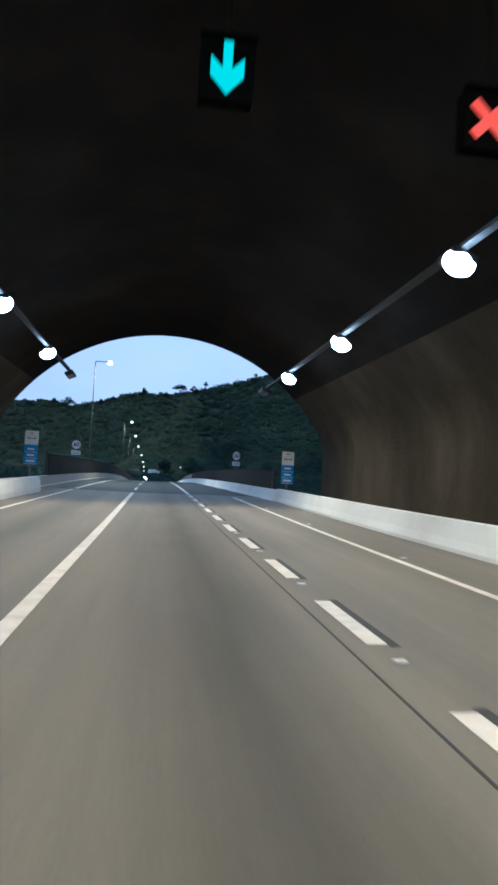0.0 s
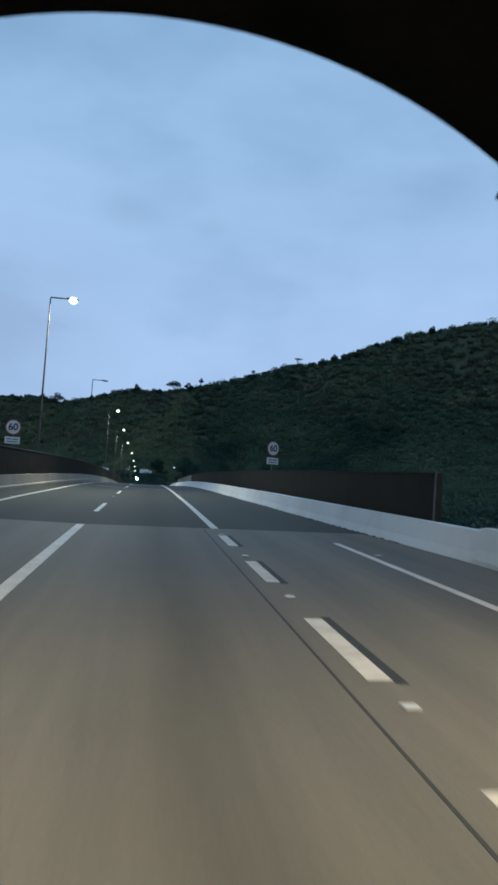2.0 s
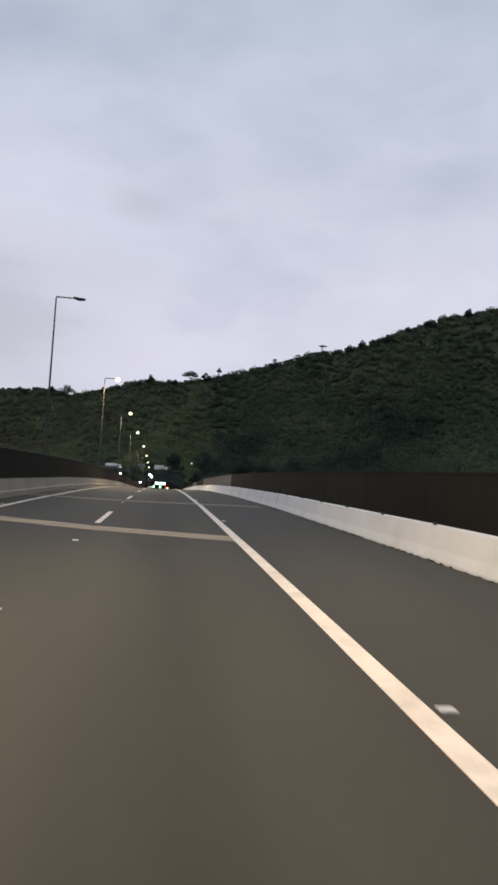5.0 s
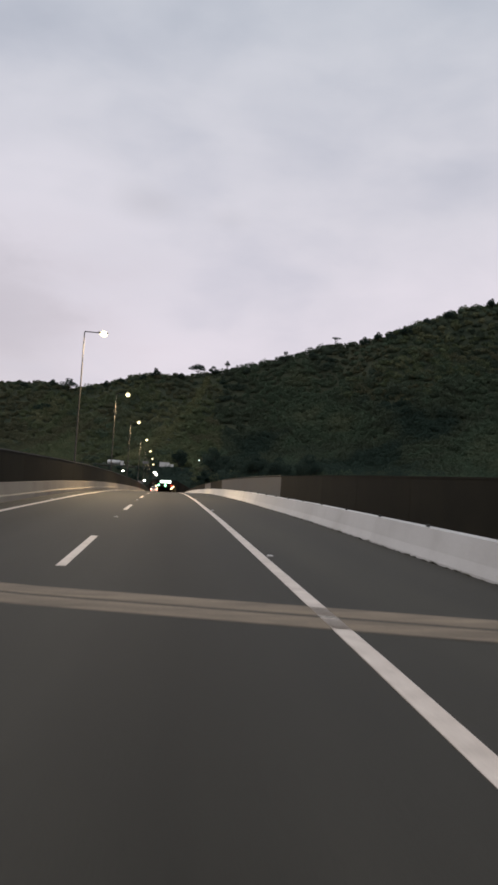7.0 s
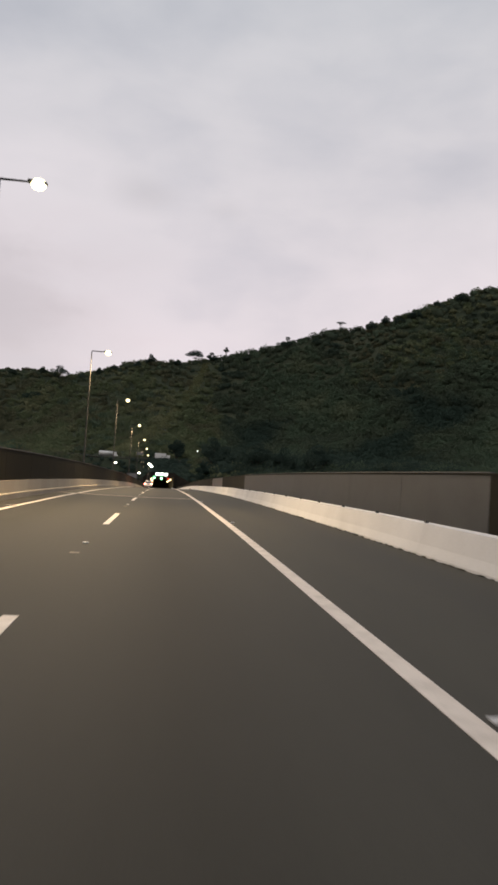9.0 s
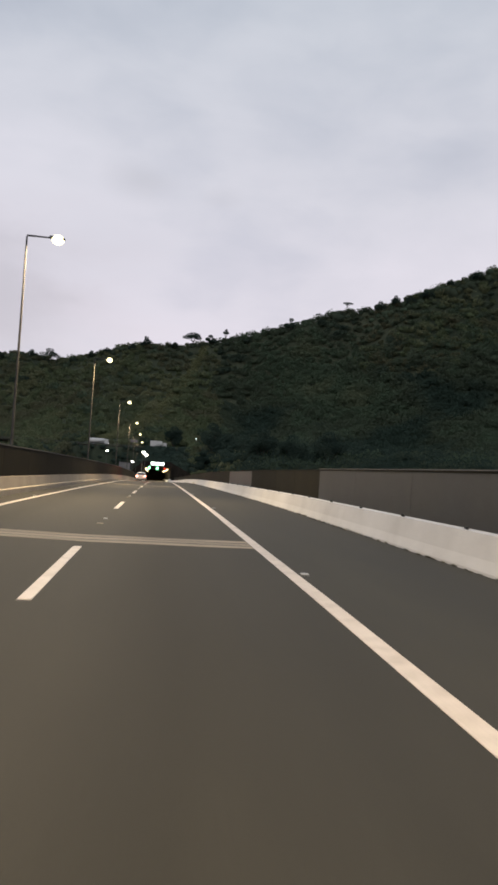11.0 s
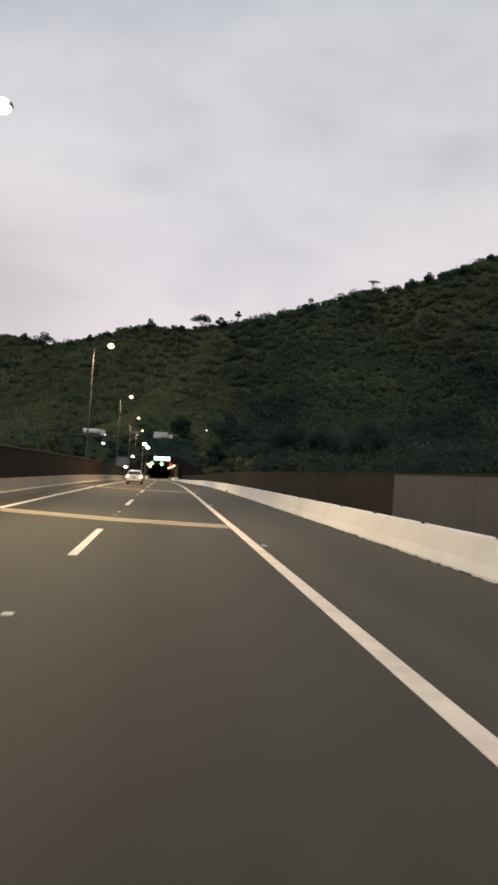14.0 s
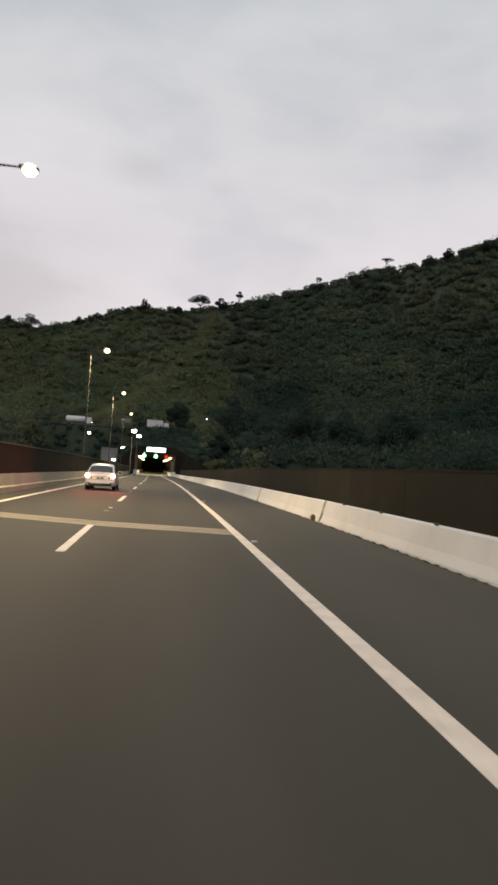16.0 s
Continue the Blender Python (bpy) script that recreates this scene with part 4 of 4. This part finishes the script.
    if close:
        bm.faces.new(rings[0][::-1])
        bm.faces.new(rings[-1])
    return bm


def ring(y, hw, z0, z1, top=0.8, r=0.12):
    """A rounded section across the car: half width at the waist, floor, top and how much narrower the top is."""
    t = hw * top
    zw = z0 + (z1 - z0) * 0.55
    half = [(hw * 0.9, z0), (hw * 0.985, z0 + r), (hw, zw), (hw * 0.985, z1 - r * 1.2), (t + (hw - t) * 0.45, z1 - r * 0.35), (t, z1), (t * 0.5, z1 + 0.012)]
    return [(x, y, z) for x, z in half] + [(0, y, z1 + 0.016)] + [(-x, y, z) for x, z in half[::-1]]


def cab(y, hw, z0, z1, top):
    """A section across the cabin: sides that lean in to a rounded roof."""
    t, h = hw * top, z1 - z0
    half = [(hw, z0), (hw - (hw - t) * 0.3, z0 + h * 0.4), (hw - (hw - t) * 0.62, z0 + h * 0.72), (hw - (hw - t) * 0.9, z0 + h * 0.92), (t - 0.07, z1), (t * 0.5, z1 + 0.02)]
    return [(x, y, z) for x, z in half] + [(0, y, z1 + 0.028)] + [(-x, y, z) for x, z in half[::-1]]


def pane(pts, vec):
    """A thick pane from its corners."""
    bm = bmesh.new()
    bm.faces.new([bm.verts.new(p) for p in pts])
    r = bmesh.ops.extrude_face_region(bm, geom=bm.faces[:])
    bmesh.ops.translate(bm, vec=vec, verts=[v for v in r["geom"] if isinstance(v, bmesh.types.BMVert)])
    return bm


def saloon(m):
    t = thing("white_car", m, "white four-door saloon car braking, its tail lights lit", "car")
    body = part("body", loft([ring(0.0, 0.70, 0.40, 0.80, 0.9, 0.08), ring(0.04, 0.78, 0.31, 0.88, 0.9), ring(0.16, 0.835, 0.25, 0.965, 0.9), ring(0.5, 0.848, 0.22, 0.985, 0.88), ring(1.1, 0.85, 0.2, 0.97, 0.9),
                              ring(2.0, 0.85, 0.2, 0.95, 0.92), ring(3.0, 0.85, 0.2, 0.94, 0.92), ring(3.5, 0.845, 0.22, 0.9, 0.88), ring(4.1, 0.81, 0.25, 0.79, 0.82), ring(4.35, 0.7, 0.3, 0.7, 0.8), ring(4.44, 0.6, 0.4, 0.6, 0.8)]),
                M["car_paint"], t, smooth=True)
    part("cabin", loft([cab(0.34, 0.76, 0.88, 0.985, 0.94), cab(0.7, 0.795, 0.88, 1.14, 0.9), cab(1.05, 0.805, 0.88, 1.33, 0.83), cab(1.4, 0.81, 0.88, 1.44, 0.775), cab(1.85, 0.815, 0.88, 1.49, 0.755), cab(2.35, 0.815, 0.88, 1.475, 0.755),
                        cab(2.85, 0.79, 0.88, 1.33, 0.78), cab(3.5, 0.75, 0.88, 0.955, 0.88)]), M["car_paint"], t, smooth=True)
    part("rear_window", pane([(-0.67, 0.42, 1.0), (-0.35, 0.395, 1.012), (0, 0.385, 1.016), (0.35, 0.395, 1.012), (0.67, 0.42, 1.0), (0.61, 1.02, 1.30), (0.3, 1.05, 1.335), (0, 1.055, 1.345), (-0.3, 1.05, 1.335), (-0.61, 1.02, 1.30)], (0, -0.04, 0.05)), M["glass"], t, "dark tinted rear window")
    part("windscreen", pane([(-0.62, 3.4, 1.0), (0.62, 3.4, 1.0), (0.54, 2.72, 1.4), (-0.54, 2.72, 1.4)], (0, 0.05, 0.05)), M["glass"], t)
    for s in (-1, 1):
        for pts in (((0.88, 0.99), (1.95, 0.98), (1.95, 1.39), (1.42, 1.365), (1.1, 1.22)), ((2.02, 0.98), (3.12, 0.97), (2.66, 1.33), (2.02, 1.39))):
            part("side_window", pane([(s * (0.80 - 0.155 * (z - 0.98) / 0.42), y, z) for y, z in pts], (s * 0.012, 0, 0)), M["glass"], t)
        for y in (1.985, 0.95):
            part("door_seam", boxed((s * 0.851, y, 0.62), (0.008, 0.012, 0.6)), M["black"], t)
        for y in (1.2, 2.2):
            part("door_handle", boxed((s * 0.858, y, 0.86), (0.03, 0.2, 0.035), 0.01), M["car_paint"], t)
        mi = part("mirror", boxed((s * 0.95, 2.95, 1.0), (0.2, 0.12, 0.14), 0.04), M["car_paint"], t)
        part("mirror_glass", boxed((s * 0.95, 2.885, 1.0), (0.16, 0.01, 0.1), 0.004), M["glass"], mi)
        # tail light that sweeps up and forward round the corner, its lamp near the outer edge
        sec = lambda y, x0, x1, z0, z1: [(s * x0, y, z0), (s * x1, y, z0 + 0.02), (s * x1, y, z1), (s * (x0 + 0.16), y, z1 - 0.03)]
        tl = part("tail_light", loft([sec(-0.01, 0.42, 0.76, 0.66, 0.90), sec(0.08, 0.42, 0.835, 0.66, 0.93), sec(0.42, 0.70, 0.862, 0.80, 0.955)]), M["sign_red"], t, "red wedge-shaped tail light")
        # lamp bulges out of the tail light, enlarged to carry its red halo
        bm = bmesh.new()
        bmesh.ops.create_uvsphere(bm, u_segments=14, v_segments=8, radius=0.5, matrix=Matrix.Translation((s * 0.70, -0.01, 0.815)) @ Matrix.Diagonal((0.3, 0.16, 0.26, 1)))
        part("brake_lamp", bm, M["tail_glow"], tl, smooth=True)
        TL = bpy.data.lights.new("brake_light", "AREA")
        TL.shape, TL.size, TL.energy, TL.color = "DISK", 0.2, 18, (1.0, 0.10, 0.06)
        TL.spread = radians(120)
        new("brake_light", TL).matrix_world = m @ Matrix.Translation((s * 0.70, -0.1, 0.815)) @ pose(0, 0, 0, -90, 0, 0)
        part("reflector", boxed((s * 0.64, -0.012, 0.42), (0.2, 0.03, 0.04), 0.01), M["sign_red"], t)
        for y in (0.85, 3.5):
            wheel_on(t, s * 0.74, y, 0.3, 0.3, 0.19)
            part("wheel_arch", add_tube(bmesh.new(), (s * 0.78, y, 0.31), (s * 0.856, y, 0.31), 0.36, 0.36, 24), M["black"], t)
    part("lower_bumper", boxed((0, 0.05, 0.34), (1.3, 0.14, 0.13), 0.04), M["black"], t, "black lower bumper")
    part("bumper_seam", boxed((0, -0.004, 0.60), (1.5, 0.03, 0.014)), M["black"], t)
    part("boot_lip", boxed((0, 0.13, 0.985), (1.24, 0.16, 0.03), 0.012), M["car_paint"], t)
    part("boot_trim", boxed((0, -0.012, 0.80), (0.72, 0.05, 0.045), 0.012), M["chrome"], t, "chrome trim bar over the plate")
    pl = part("number_plate", boxed((0, -0.012, 0.69), (0.46, 0.04, 0.13), 0.006), M["plate"], t)
    for x in (-0.11, 0.11):
        part("plate_bar", boxed((x, -0.034, 0.69), (0.16, 0.008, 0.07)), M["black"], pl)
    part("high_brake_lamp", boxed((0, 0.5, 1.05), (0.3, 0.05, 0.03), 0.008), M["tail_glow"], t)
    part("exhaust_tip", tube((0.52, 0.02, 0.27), (0.52, 0.25, 0.27), 0.035), M["chrome"], t)
    part("aerial", tube((0, 1.45, 1.46), (0, 1.2, 1.6), 0.012, 0.006), M["black"], t)
    return t


CAR_Y = 279.0
saloon(Matrix.Translation(at(-3.15, CAR_Y, 0.0, True)) @ pose(0, 0, 0, -1.9, -1.3, -0.4))


# ---- plants ----
rng = np.random.default_rng(5)


def cards(centres, radii, per, size, seed=0):
    """Many small leaf clumps, each a bent pair of triangles, strewn through ellipsoids."""
    r = np.random.default_rng(seed)
    n = len(centres) * per
    c = np.repeat(np.asarray(centres, float), per, axis=0)
    rad = np.repeat(np.asarray(radii, float), per, axis=0)
    d = r.normal(size=(n, 3))
    d /= np.linalg.norm(d, axis=1)[:, None]
    d[:, 2] = d[:, 2] * 0.85 + 0.15
    p = c + d * rad * (r.uniform(0.45, 1.08, n) ** 0.6)[:, None]
    a = r.normal(size=(n, 3))
    a /= np.linalg.norm(a, axis=1)[:, None]
    b = np.cross(a, r.normal(size=(n, 3)))
    b /= np.linalg.norm(b, axis=1)[:, None]
    s = (size * r.uniform(0.55, 1.35, n))[:, None]
    up = np.cross(a, b) * s * 0.3
    v = np.empty((n, 4, 3))
    v[:, 0], v[:, 1], v[:, 2], v[:, 3] = p - a * s, p - b * s * 0.55 + up, p + a * s, p + b * s * 0.6 + up
    idx = np.arange(n) * 4
    f = np.stack([idx, idx + 1, idx + 2, idx + 3], axis=1)
    return v.reshape(-1, 3), f


def lumps():
    """Six uneven crown shapes of unit size, and their faces."""
    bm = bmesh.new()
    bmesh.ops.create_icosphere(bm, subdivisions=1, radius=1.0)
    bm.verts.index_update()
    p = np.array([v.co for v in bm.verts])
    f = np.array([[v.index for v in q.verts] for q in bm.faces])
    bm.free()
    out = []
    for k in range(6):
        r = np.array([0.95 + 0.7 * noise.noise(1.7 * q + Vector((10.0 * k, 0, 0))) + 0.3 * noise.noise(4.1 * q + Vector((0, 7.0 * k, 0))) for q in map(Vector, p)])
        out.append(p * r[:, None])
    return np.array(out), f


SHAPES = lumps()


def crowns(centres, radii, share, seed):
    """Closed uneven crowns that fill the ellipsoids, under their outer leaves."""
    shapes, f = SHAPES
    r = np.random.default_rng(seed + 50)
    n, k = len(centres), shapes.shape[1]
    pick = shapes[r.integers(0, len(shapes), n)]
    a = r.uniform(0, 2 * math.pi, n)
    ca, sa = np.cos(a)[:, None], np.sin(a)[:, None]
    p = np.stack([pick[:, :, 0] * ca - pick[:, :, 1] * sa, pick[:, :, 0] * sa + pick[:, :, 1] * ca, pick[:, :, 2]], axis=2)
    p = p * np.asarray(radii, float)[:, None, :] * share + np.asarray(centres, float)[:, None, :]
    faces = (f[None] + (np.arange(n) * k)[:, None, None]).reshape(-1, 3)
    return p.reshape(-1, 3), faces


def leaf_mesh(name, v, f, material, parent=None, core=None):
    """A mesh of leaf cards, with closed crowns under them where given."""
    loops, starts, count = f.ravel(), np.arange(len(f)) * 4, len(f)
    if core:
        cv, cf = core
        loops, starts = np.concatenate([loops, cf.ravel() + len(v)]), np.concatenate([starts, f.size + np.arange(len(cf)) * 3])
        v = np.concatenate([v, cv])
    me = bpy.data.meshes.new(name)
    me.vertices.add(len(v))
    me.vertices.foreach_set("co", np.ascontiguousarray(v, dtype=np.float32).ravel())
    me.loops.add(len(loops))
    me.loops.foreach_set("vertex_index", loops.astype(np.int32))
    me.polygons.add(len(starts))
    me.polygons.foreach_set("loop_start", starts.astype(np.int32))
    me.polygons.foreach_set("use_smooth", [k >= count for k in range(len(starts))])
    me.update(calc_edges=True)
    me.materials.append(material)
    ob = new(name, me)
    ob.parent = parent
    return ob


# woods that cover the slope, thinner on the spur and in grassy patches; crowns stand in clusters with gaps between
def woods(step, span, chance, size_of, per, leaf, material, seed, name, label):
    r = np.random.default_rng(seed)
    cent, rads = [], []
    x = span[0]
    while x < span[1]:
        yf, yr = float(np.interp(x, FX, FY)), float(np.interp(x, RX, RY))
        y = yf - 4
        while y < yr + 12:
            px, py = x + r.uniform(-0.6, 0.6) * step, y + r.uniform(-0.6, 0.6) * step
            u = (py - yf) / (yr - yf)
            clear = (0.17 < u < 0.34 and -100 < px < 18) or (py < 494 and -36 < px < 15) or math.hypot(px - 20.6, py - 530) < 9 or math.hypot(px - 38, py - 514) < 9
            if not clear and r.uniform() < chance(px, py, u):
                h = size_of(px, py, u, r)
                w = h * r.uniform(0.85, 1.3)
                cent.append((px, py, ground_z(px, py) + h * 0.5))
                rads.append((w, w, h * r.uniform(0.55, 0.95)))
            y += step
        x += step
    v, f = cards(cent, rads, per, leaf, seed)
    return tagged(leaf_mesh(name, v, f, material, core=crowns(cent, rads, 0.4, seed)), label, "woods", kind="stuff")


def clump(x, y, s, k):
    return noise.noise((x * s, y * s, k))


def open_slope(x, y, u):
    """Whether a point lies on the drier slope of olive scrub, below the spur or high on the shoulder."""
    return x + 34 * clump(x, y, 0.025, 17) < 34 or (x > 122 and u > 0.84 + 0.08 * clump(x, y, 0.04, 19))


def thick(x, y, u):
    return 0.9 + 0.9 * clump(x, y, 0.02, 11) + 0.35 * max(0, min(1, (x - 5) / 40)) + (0.5 if u > 0.66 else 0) - 1.5 * spur(x, y) - (0.5 if x > 100 and u < 0.35 else 0)


def crown_size(x, y, u, r):
    return (r.uniform(1.9, 3.8) if r.uniform() < 0.8 else r.uniform(3.8, 5.6)) * (0.75 if u > 0.94 else 1) * (1 + 0.5 * clump(x, y, 0.03, 5))


woods(4.4, (-10, 285), lambda x, y, u: 0 if open_slope(x, y, u) else thick(x, y, u), crown_size, 112, 0.68, M["leaf"], 3, "hillside_woods", "dense dark green woods covering the hillside")
woods(4.4, (-165, 310), lambda x, y, u: thick(x, y, u) if open_slope(x, y, u) else 0, lambda x, y, u, r: 0.85 * crown_size(x, y, u, r), 108, 0.62, M["leaf_olive"], 4, "olive_scrub", "drier olive green scrub and small trees on the open slope")
woods(4.5, (55, 230), lambda x, y, u: 0.95 * (0.42 < u < 0.97), lambda x, y, u, r: r.uniform(1.8, 3.0), 80, 0.62, M["leaf"], 5, "upper_woods", "close dark green woods below the crest")
woods(8.5, (-120, 300), lambda x, y, u: (0.05 + 1.5 * clump(x, y, 0.016, 21) + 0.6 * max(0, min(1, (x - 15) / 50))) * (u < 0.88) - 1.4 * spur(x, y),
      lambda x, y, u, r: r.uniform(3.4, 5.8), 180, 0.7, M["leaf"], 8, "tall_woods", "taller round-crowned trees massed on the lower slope")
woods(6.5, (15, 120), lambda x, y, u: 0.8 * (u < 0.3 if x > 24 else u < 0.12),
      lambda x, y, u, r: r.uniform(4.2, 7.2) * (1 if x > 24 else 0.55), 260, 0.44, M["leaf_dark"], 12, "dark_woods", "dark trees massed at the foot of the hill")

# the fringe of bushes and small crowns along the crest, closed on the right where the woods reach the top
cent, rads = [], []
x = -300.0
while x < 300:
    y = float(np.interp(x, RX, RY)) + rng.uniform(-9, 0)
    full = max(0.0, min(1.0, (x - 70) / 50))
    h = rng.uniform(1.2, 2.4) * (1 + 0.9 * max(0, noise.noise((x * 0.08, 0, 4)))) * (1 + full * (0.5 + 1.3 * max(0, noise.noise((x * 0.17, 0, 8)))))
    cent.append((x, y, ground_z(x, y) + 0.25 * h))
    rads.append((h * rng.uniform(0.9, 1.4), h, h))
    x += rng.uniform(0.8, 2.2)
v, f = cards(cent, rads, 80, 0.36, 9)
tagged(leaf_mesh("crest_bushes", v, f, M["leaf"], core=crowns(cent, rads, 0.66, 9)), "ragged fringe of bushes along the crest", "bushes", kind="stuff")

# low scrub and grass tufts between the trees
cent, rads = [], []
for _ in range(4500):
    px = rng.uniform(-170, 300)
    yf, yr = np.interp(px, FX, FY), np.interp(px, RX, RY)
    u = rng.uniform(0.0, 1.02)
    if 0.19 < u < 0.32 and -100 < px < 66 or (u < 0.24 and -36 < px < 15):
        continue
    py = yf + u * (yr - yf)
    cent.append((px, py, ground_z(px, py) + 0.2))
    s = rng.uniform(0.6, 1.5)
    rads.append((s * 1.5, s * 1.5, s * 0.8))
v, f = cards(cent, rads, 22, 0.36, 4)
tagged(leaf_mesh("hillside_scrub", v, f, M["leaf_olive"]), "low green scrub on the hillside", "scrub", kind="stuff")

# pale grass along the bare spur
cent, rads = [], []
for _ in range(1500):
    s = rng.uniform()
    px, py = 30 - 54 * s + rng.normal() * (1.5 + 3.4 * s), 676 - 131 * s + rng.normal() * 3
    cent.append((px, py, ground_z(px, py) + 0.25))
    w = rng.uniform(0.5, 1.3)
    rads.append((w * 1.6, w * 1.6, w * 0.6))
v, f = cards(cent, rads, 20, 0.38, 14)
tagged(leaf_mesh("spur_grass", v, f, M["dry_grass"]), "pale grass along the bare spur of the hill", "grass", kind="stuff")

# scrub below the upper road
cent, rads = [], []
for _ in range(1500):
    px, py = rng.uniform(-100, 16), rng.uniform(436, 494)
    if abs(px - sx(py)) < 7.5 and py < 446:
        continue
    w = rng.uniform(0.8, 2.0)
    cent.append((px, py, ground_z(px, py) + 0.4 * w))
    rads.append((w * 1.3, w * 1.3, w))
v, f = cards(cent, rads, 40, 0.32, 15)
tagged(leaf_mesh("bank_scrub", v, f, M["leaf_dark"], core=crowns(cent, rads, 0.66, 15)), "dark scrub on the bank below the upper road", "scrub", kind="stuff")

# bushes behind the fences
cent, rads = [], []
for _ in range(420):
    side = rng.uniform() < 0.5
    py = rng.uniform(60, 425)
    px = sx(py) + (rng.uniform(10.5, 30) if side else rng.uniform(-30, -11))
    h = rng.uniform(0.9, 1.7) if abs(px) < 20 else rng.uniform(1.2, 2.6)
    cent.append((px, py, ground_z(px, py) + 0.5 * h))
    rads.append((h * 1.3, h * 1.3, h))
v, f = cards(cent, rads, 90, 0.3, 6)
tagged(leaf_mesh("verge_bushes", v, f, M["leaf_dark"]), "dark bushes on the verge behind the fences", "bushes", kind="stuff")


# grit and moss along the foot of the barrier
cent, rads = [], []
y = 44.0
while y < 300:
    s = rng.uniform(0.012, 0.03) * (1.6 if rng.uniform() < 0.1 else 0.8)
    cent.append(at(right_edge(y) - rng.uniform(0.0, 0.05), y, s * 0.35, True))
    rads.append((s, s * 5, s * 0.7))
    y += rng.uniform(0.05, 0.7)
v, f = cards(cent, rads, 26, 0.02, 31)
tagged(leaf_mesh("barrier_grit", v, f, M["grime"]), "dark grit and moss along the foot of the white barrier", "grit", kind="stuff")

# weeds at the foot of the barrier
for n, (y, s) in enumerate(((260.0, 0.12),)):
    p = at(right_edge(y) - 0.03, y, 0.0, True)
    v, f = cards([p + Vector((0, 0.12 * (k - 1), s * 0.7)) for k in range(3)], [(s * 0.45, s, s)] * 3, 34, 0.05, 40 + n)
    w = leaf_mesh("weed", v, f, M["dry_grass"])
    tagged(w, "small green weed growing at the foot of the white barrier", "weed", "weeds by the barrier")


def tree(name, p, height, crown, label, lean=0.0, flat=0.55, limbs=5, seed=1, leaf=0.35, count=90, spread=(0.84, 0.98), group="trees on the crest"):
    """A tapered trunk with limbs and a crown of leaf clumps round the limb ends."""
    r = np.random.default_rng(seed)
    t = thing(name, Matrix.Translation(p), label, "tree", group)
    fork = Vector((lean * 0.6, 0, height * spread[0] * 0.72))
    bm = tube((0, 0, -0.6), fork, height * 0.035, height * 0.02, 8)
    tips = []
    for i in range(limbs):
        a = 2 * math.pi * i / limbs + r.uniform(-0.4, 0.4)
        reach = crown * r.uniform(0.45, 0.85)
        tip = Vector((lean + math.cos(a) * reach, math.sin(a) * reach, height * (spread[1] - (spread[1] - spread[0]) * (0.45 * (reach / crown) ** 1.6 + r.uniform(0, 0.5)))))
        add_tube(bm, fork, tip, height * 0.014, height * 0.005, 6)
        tips.append(tip)
    tips.append(Vector((lean, 0, height * 0.97)))
    part("trunk", bm, M["bark"], t)
    v, f = cards(tips, [(crown * 0.48, crown * 0.48, crown * 0.48 * flat)] * len(tips), count, leaf, seed)
    leaf_mesh("crown", v, f, M["leaf_dark"], t)
    return t


def crest(x, dy=0.0):
    y = float(np.interp(x, RX, RY)) + dy
    return Vector((x, y, ground_z(x, y)))


tree("umbrella_tree", crest(22.0, -2), 10.0, 6.0, "broad flat-topped tree standing alone on the crest", -0.8, 0.5, 10, 2, 0.34, 200, (0.56, 0.95))
tree("slender_tree", crest(44.5, -2), 10.5, 2.2, "slender tree with a small tufted crown on the crest", 0.4, 0.9, 6, 3, 0.3, 150, (0.6, 0.98))
tree("crest_tree", crest(88.0, -2), 7.6, 3.8, "bushy tree on the crest", 0, 0.8, 7, 4, 0.36, 220, (0.2, 0.92))
tree("crest_tree", crest(-84.0, -3), 9.6, 6.5, "broad dark tree on the crest", 0.5, 0.55, 7, 5, 0.36, 220, (0.2, 0.92))
tree("crest_tree", crest(-12.0, -2), 7.6, 3.6, "bushy tree on the crest", 0, 0.9, 7, 6, 0.36, 220, (0.2, 0.92))
tree("crest_tree", crest(34.0, -1), 6.4, 3.6, "bushy tree on the crest", 0, 0.8, 7, 7, 0.36, 220, (0.2, 0.92))
tree("flat_tree", crest(124.0, -2), 8.0, 3.4, "flat-topped tree on the crest", 1.0, 0.22, 6, 8, 0.3, 60)
for i, x in enumerate((-118, -96, -66, -52, -40, -22, 8, 60, 108, 141, 150, 158, 168, 182, 196, 222)):
    grown = 1.25 if x > 130 else 1.0
    tree("crest_tree", crest(x, rng.uniform(-7, -2)), rng.uniform(3.4, 5.2) * grown, rng.uniform(2.3, 3.4) * (1.25 if x > 130 else 1), "bushy tree in the row along the crest", rng.uniform(-0.6, 0.6), rng.uniform(0.9, 1.3), 9, 20 + i, 0.34, 170, (0.15, 0.9))
for i, (x, y, top, wide) in enumerate(((8.6, 522, 15.0, 4.6), (24.8, 478, 16.0, 5.4), (31.0, 470, 11.4, 5.0), (38.5, 465, 10.2, 5.2), (44.5, 452, 13.6, 6.0), (19.5, 450, 3.2, 2.6), (56.0, 446, 11.5, 6.0), (69.0, 436, 13.5, 6.4))):
    g = ground_z(x, y)
    tree("broadleaf_tree", Vector((x, y, g)), top - g, wide, "tall dark broadleaf tree at the foot of the hill", 0.4 - 0.1 * i, 0.85, 11, 60 + i, 0.3, 420, (0.2, 0.95), "trees at the foot of the hill")
pole_at = crest(63.0, 0)
mast = thing("crest_mast", Matrix.Translation(pole_at), "thin grey mast on the crest", "mast")
part("pole", tube((0, 0, -0.5), (0, 0, 6.5), 0.1, 0.06), M["steel"], mast)
part("cap", boxed((0, 0, 6.5), (0.4, 0.4, 0.3), 0.03), M["steel"], mast)
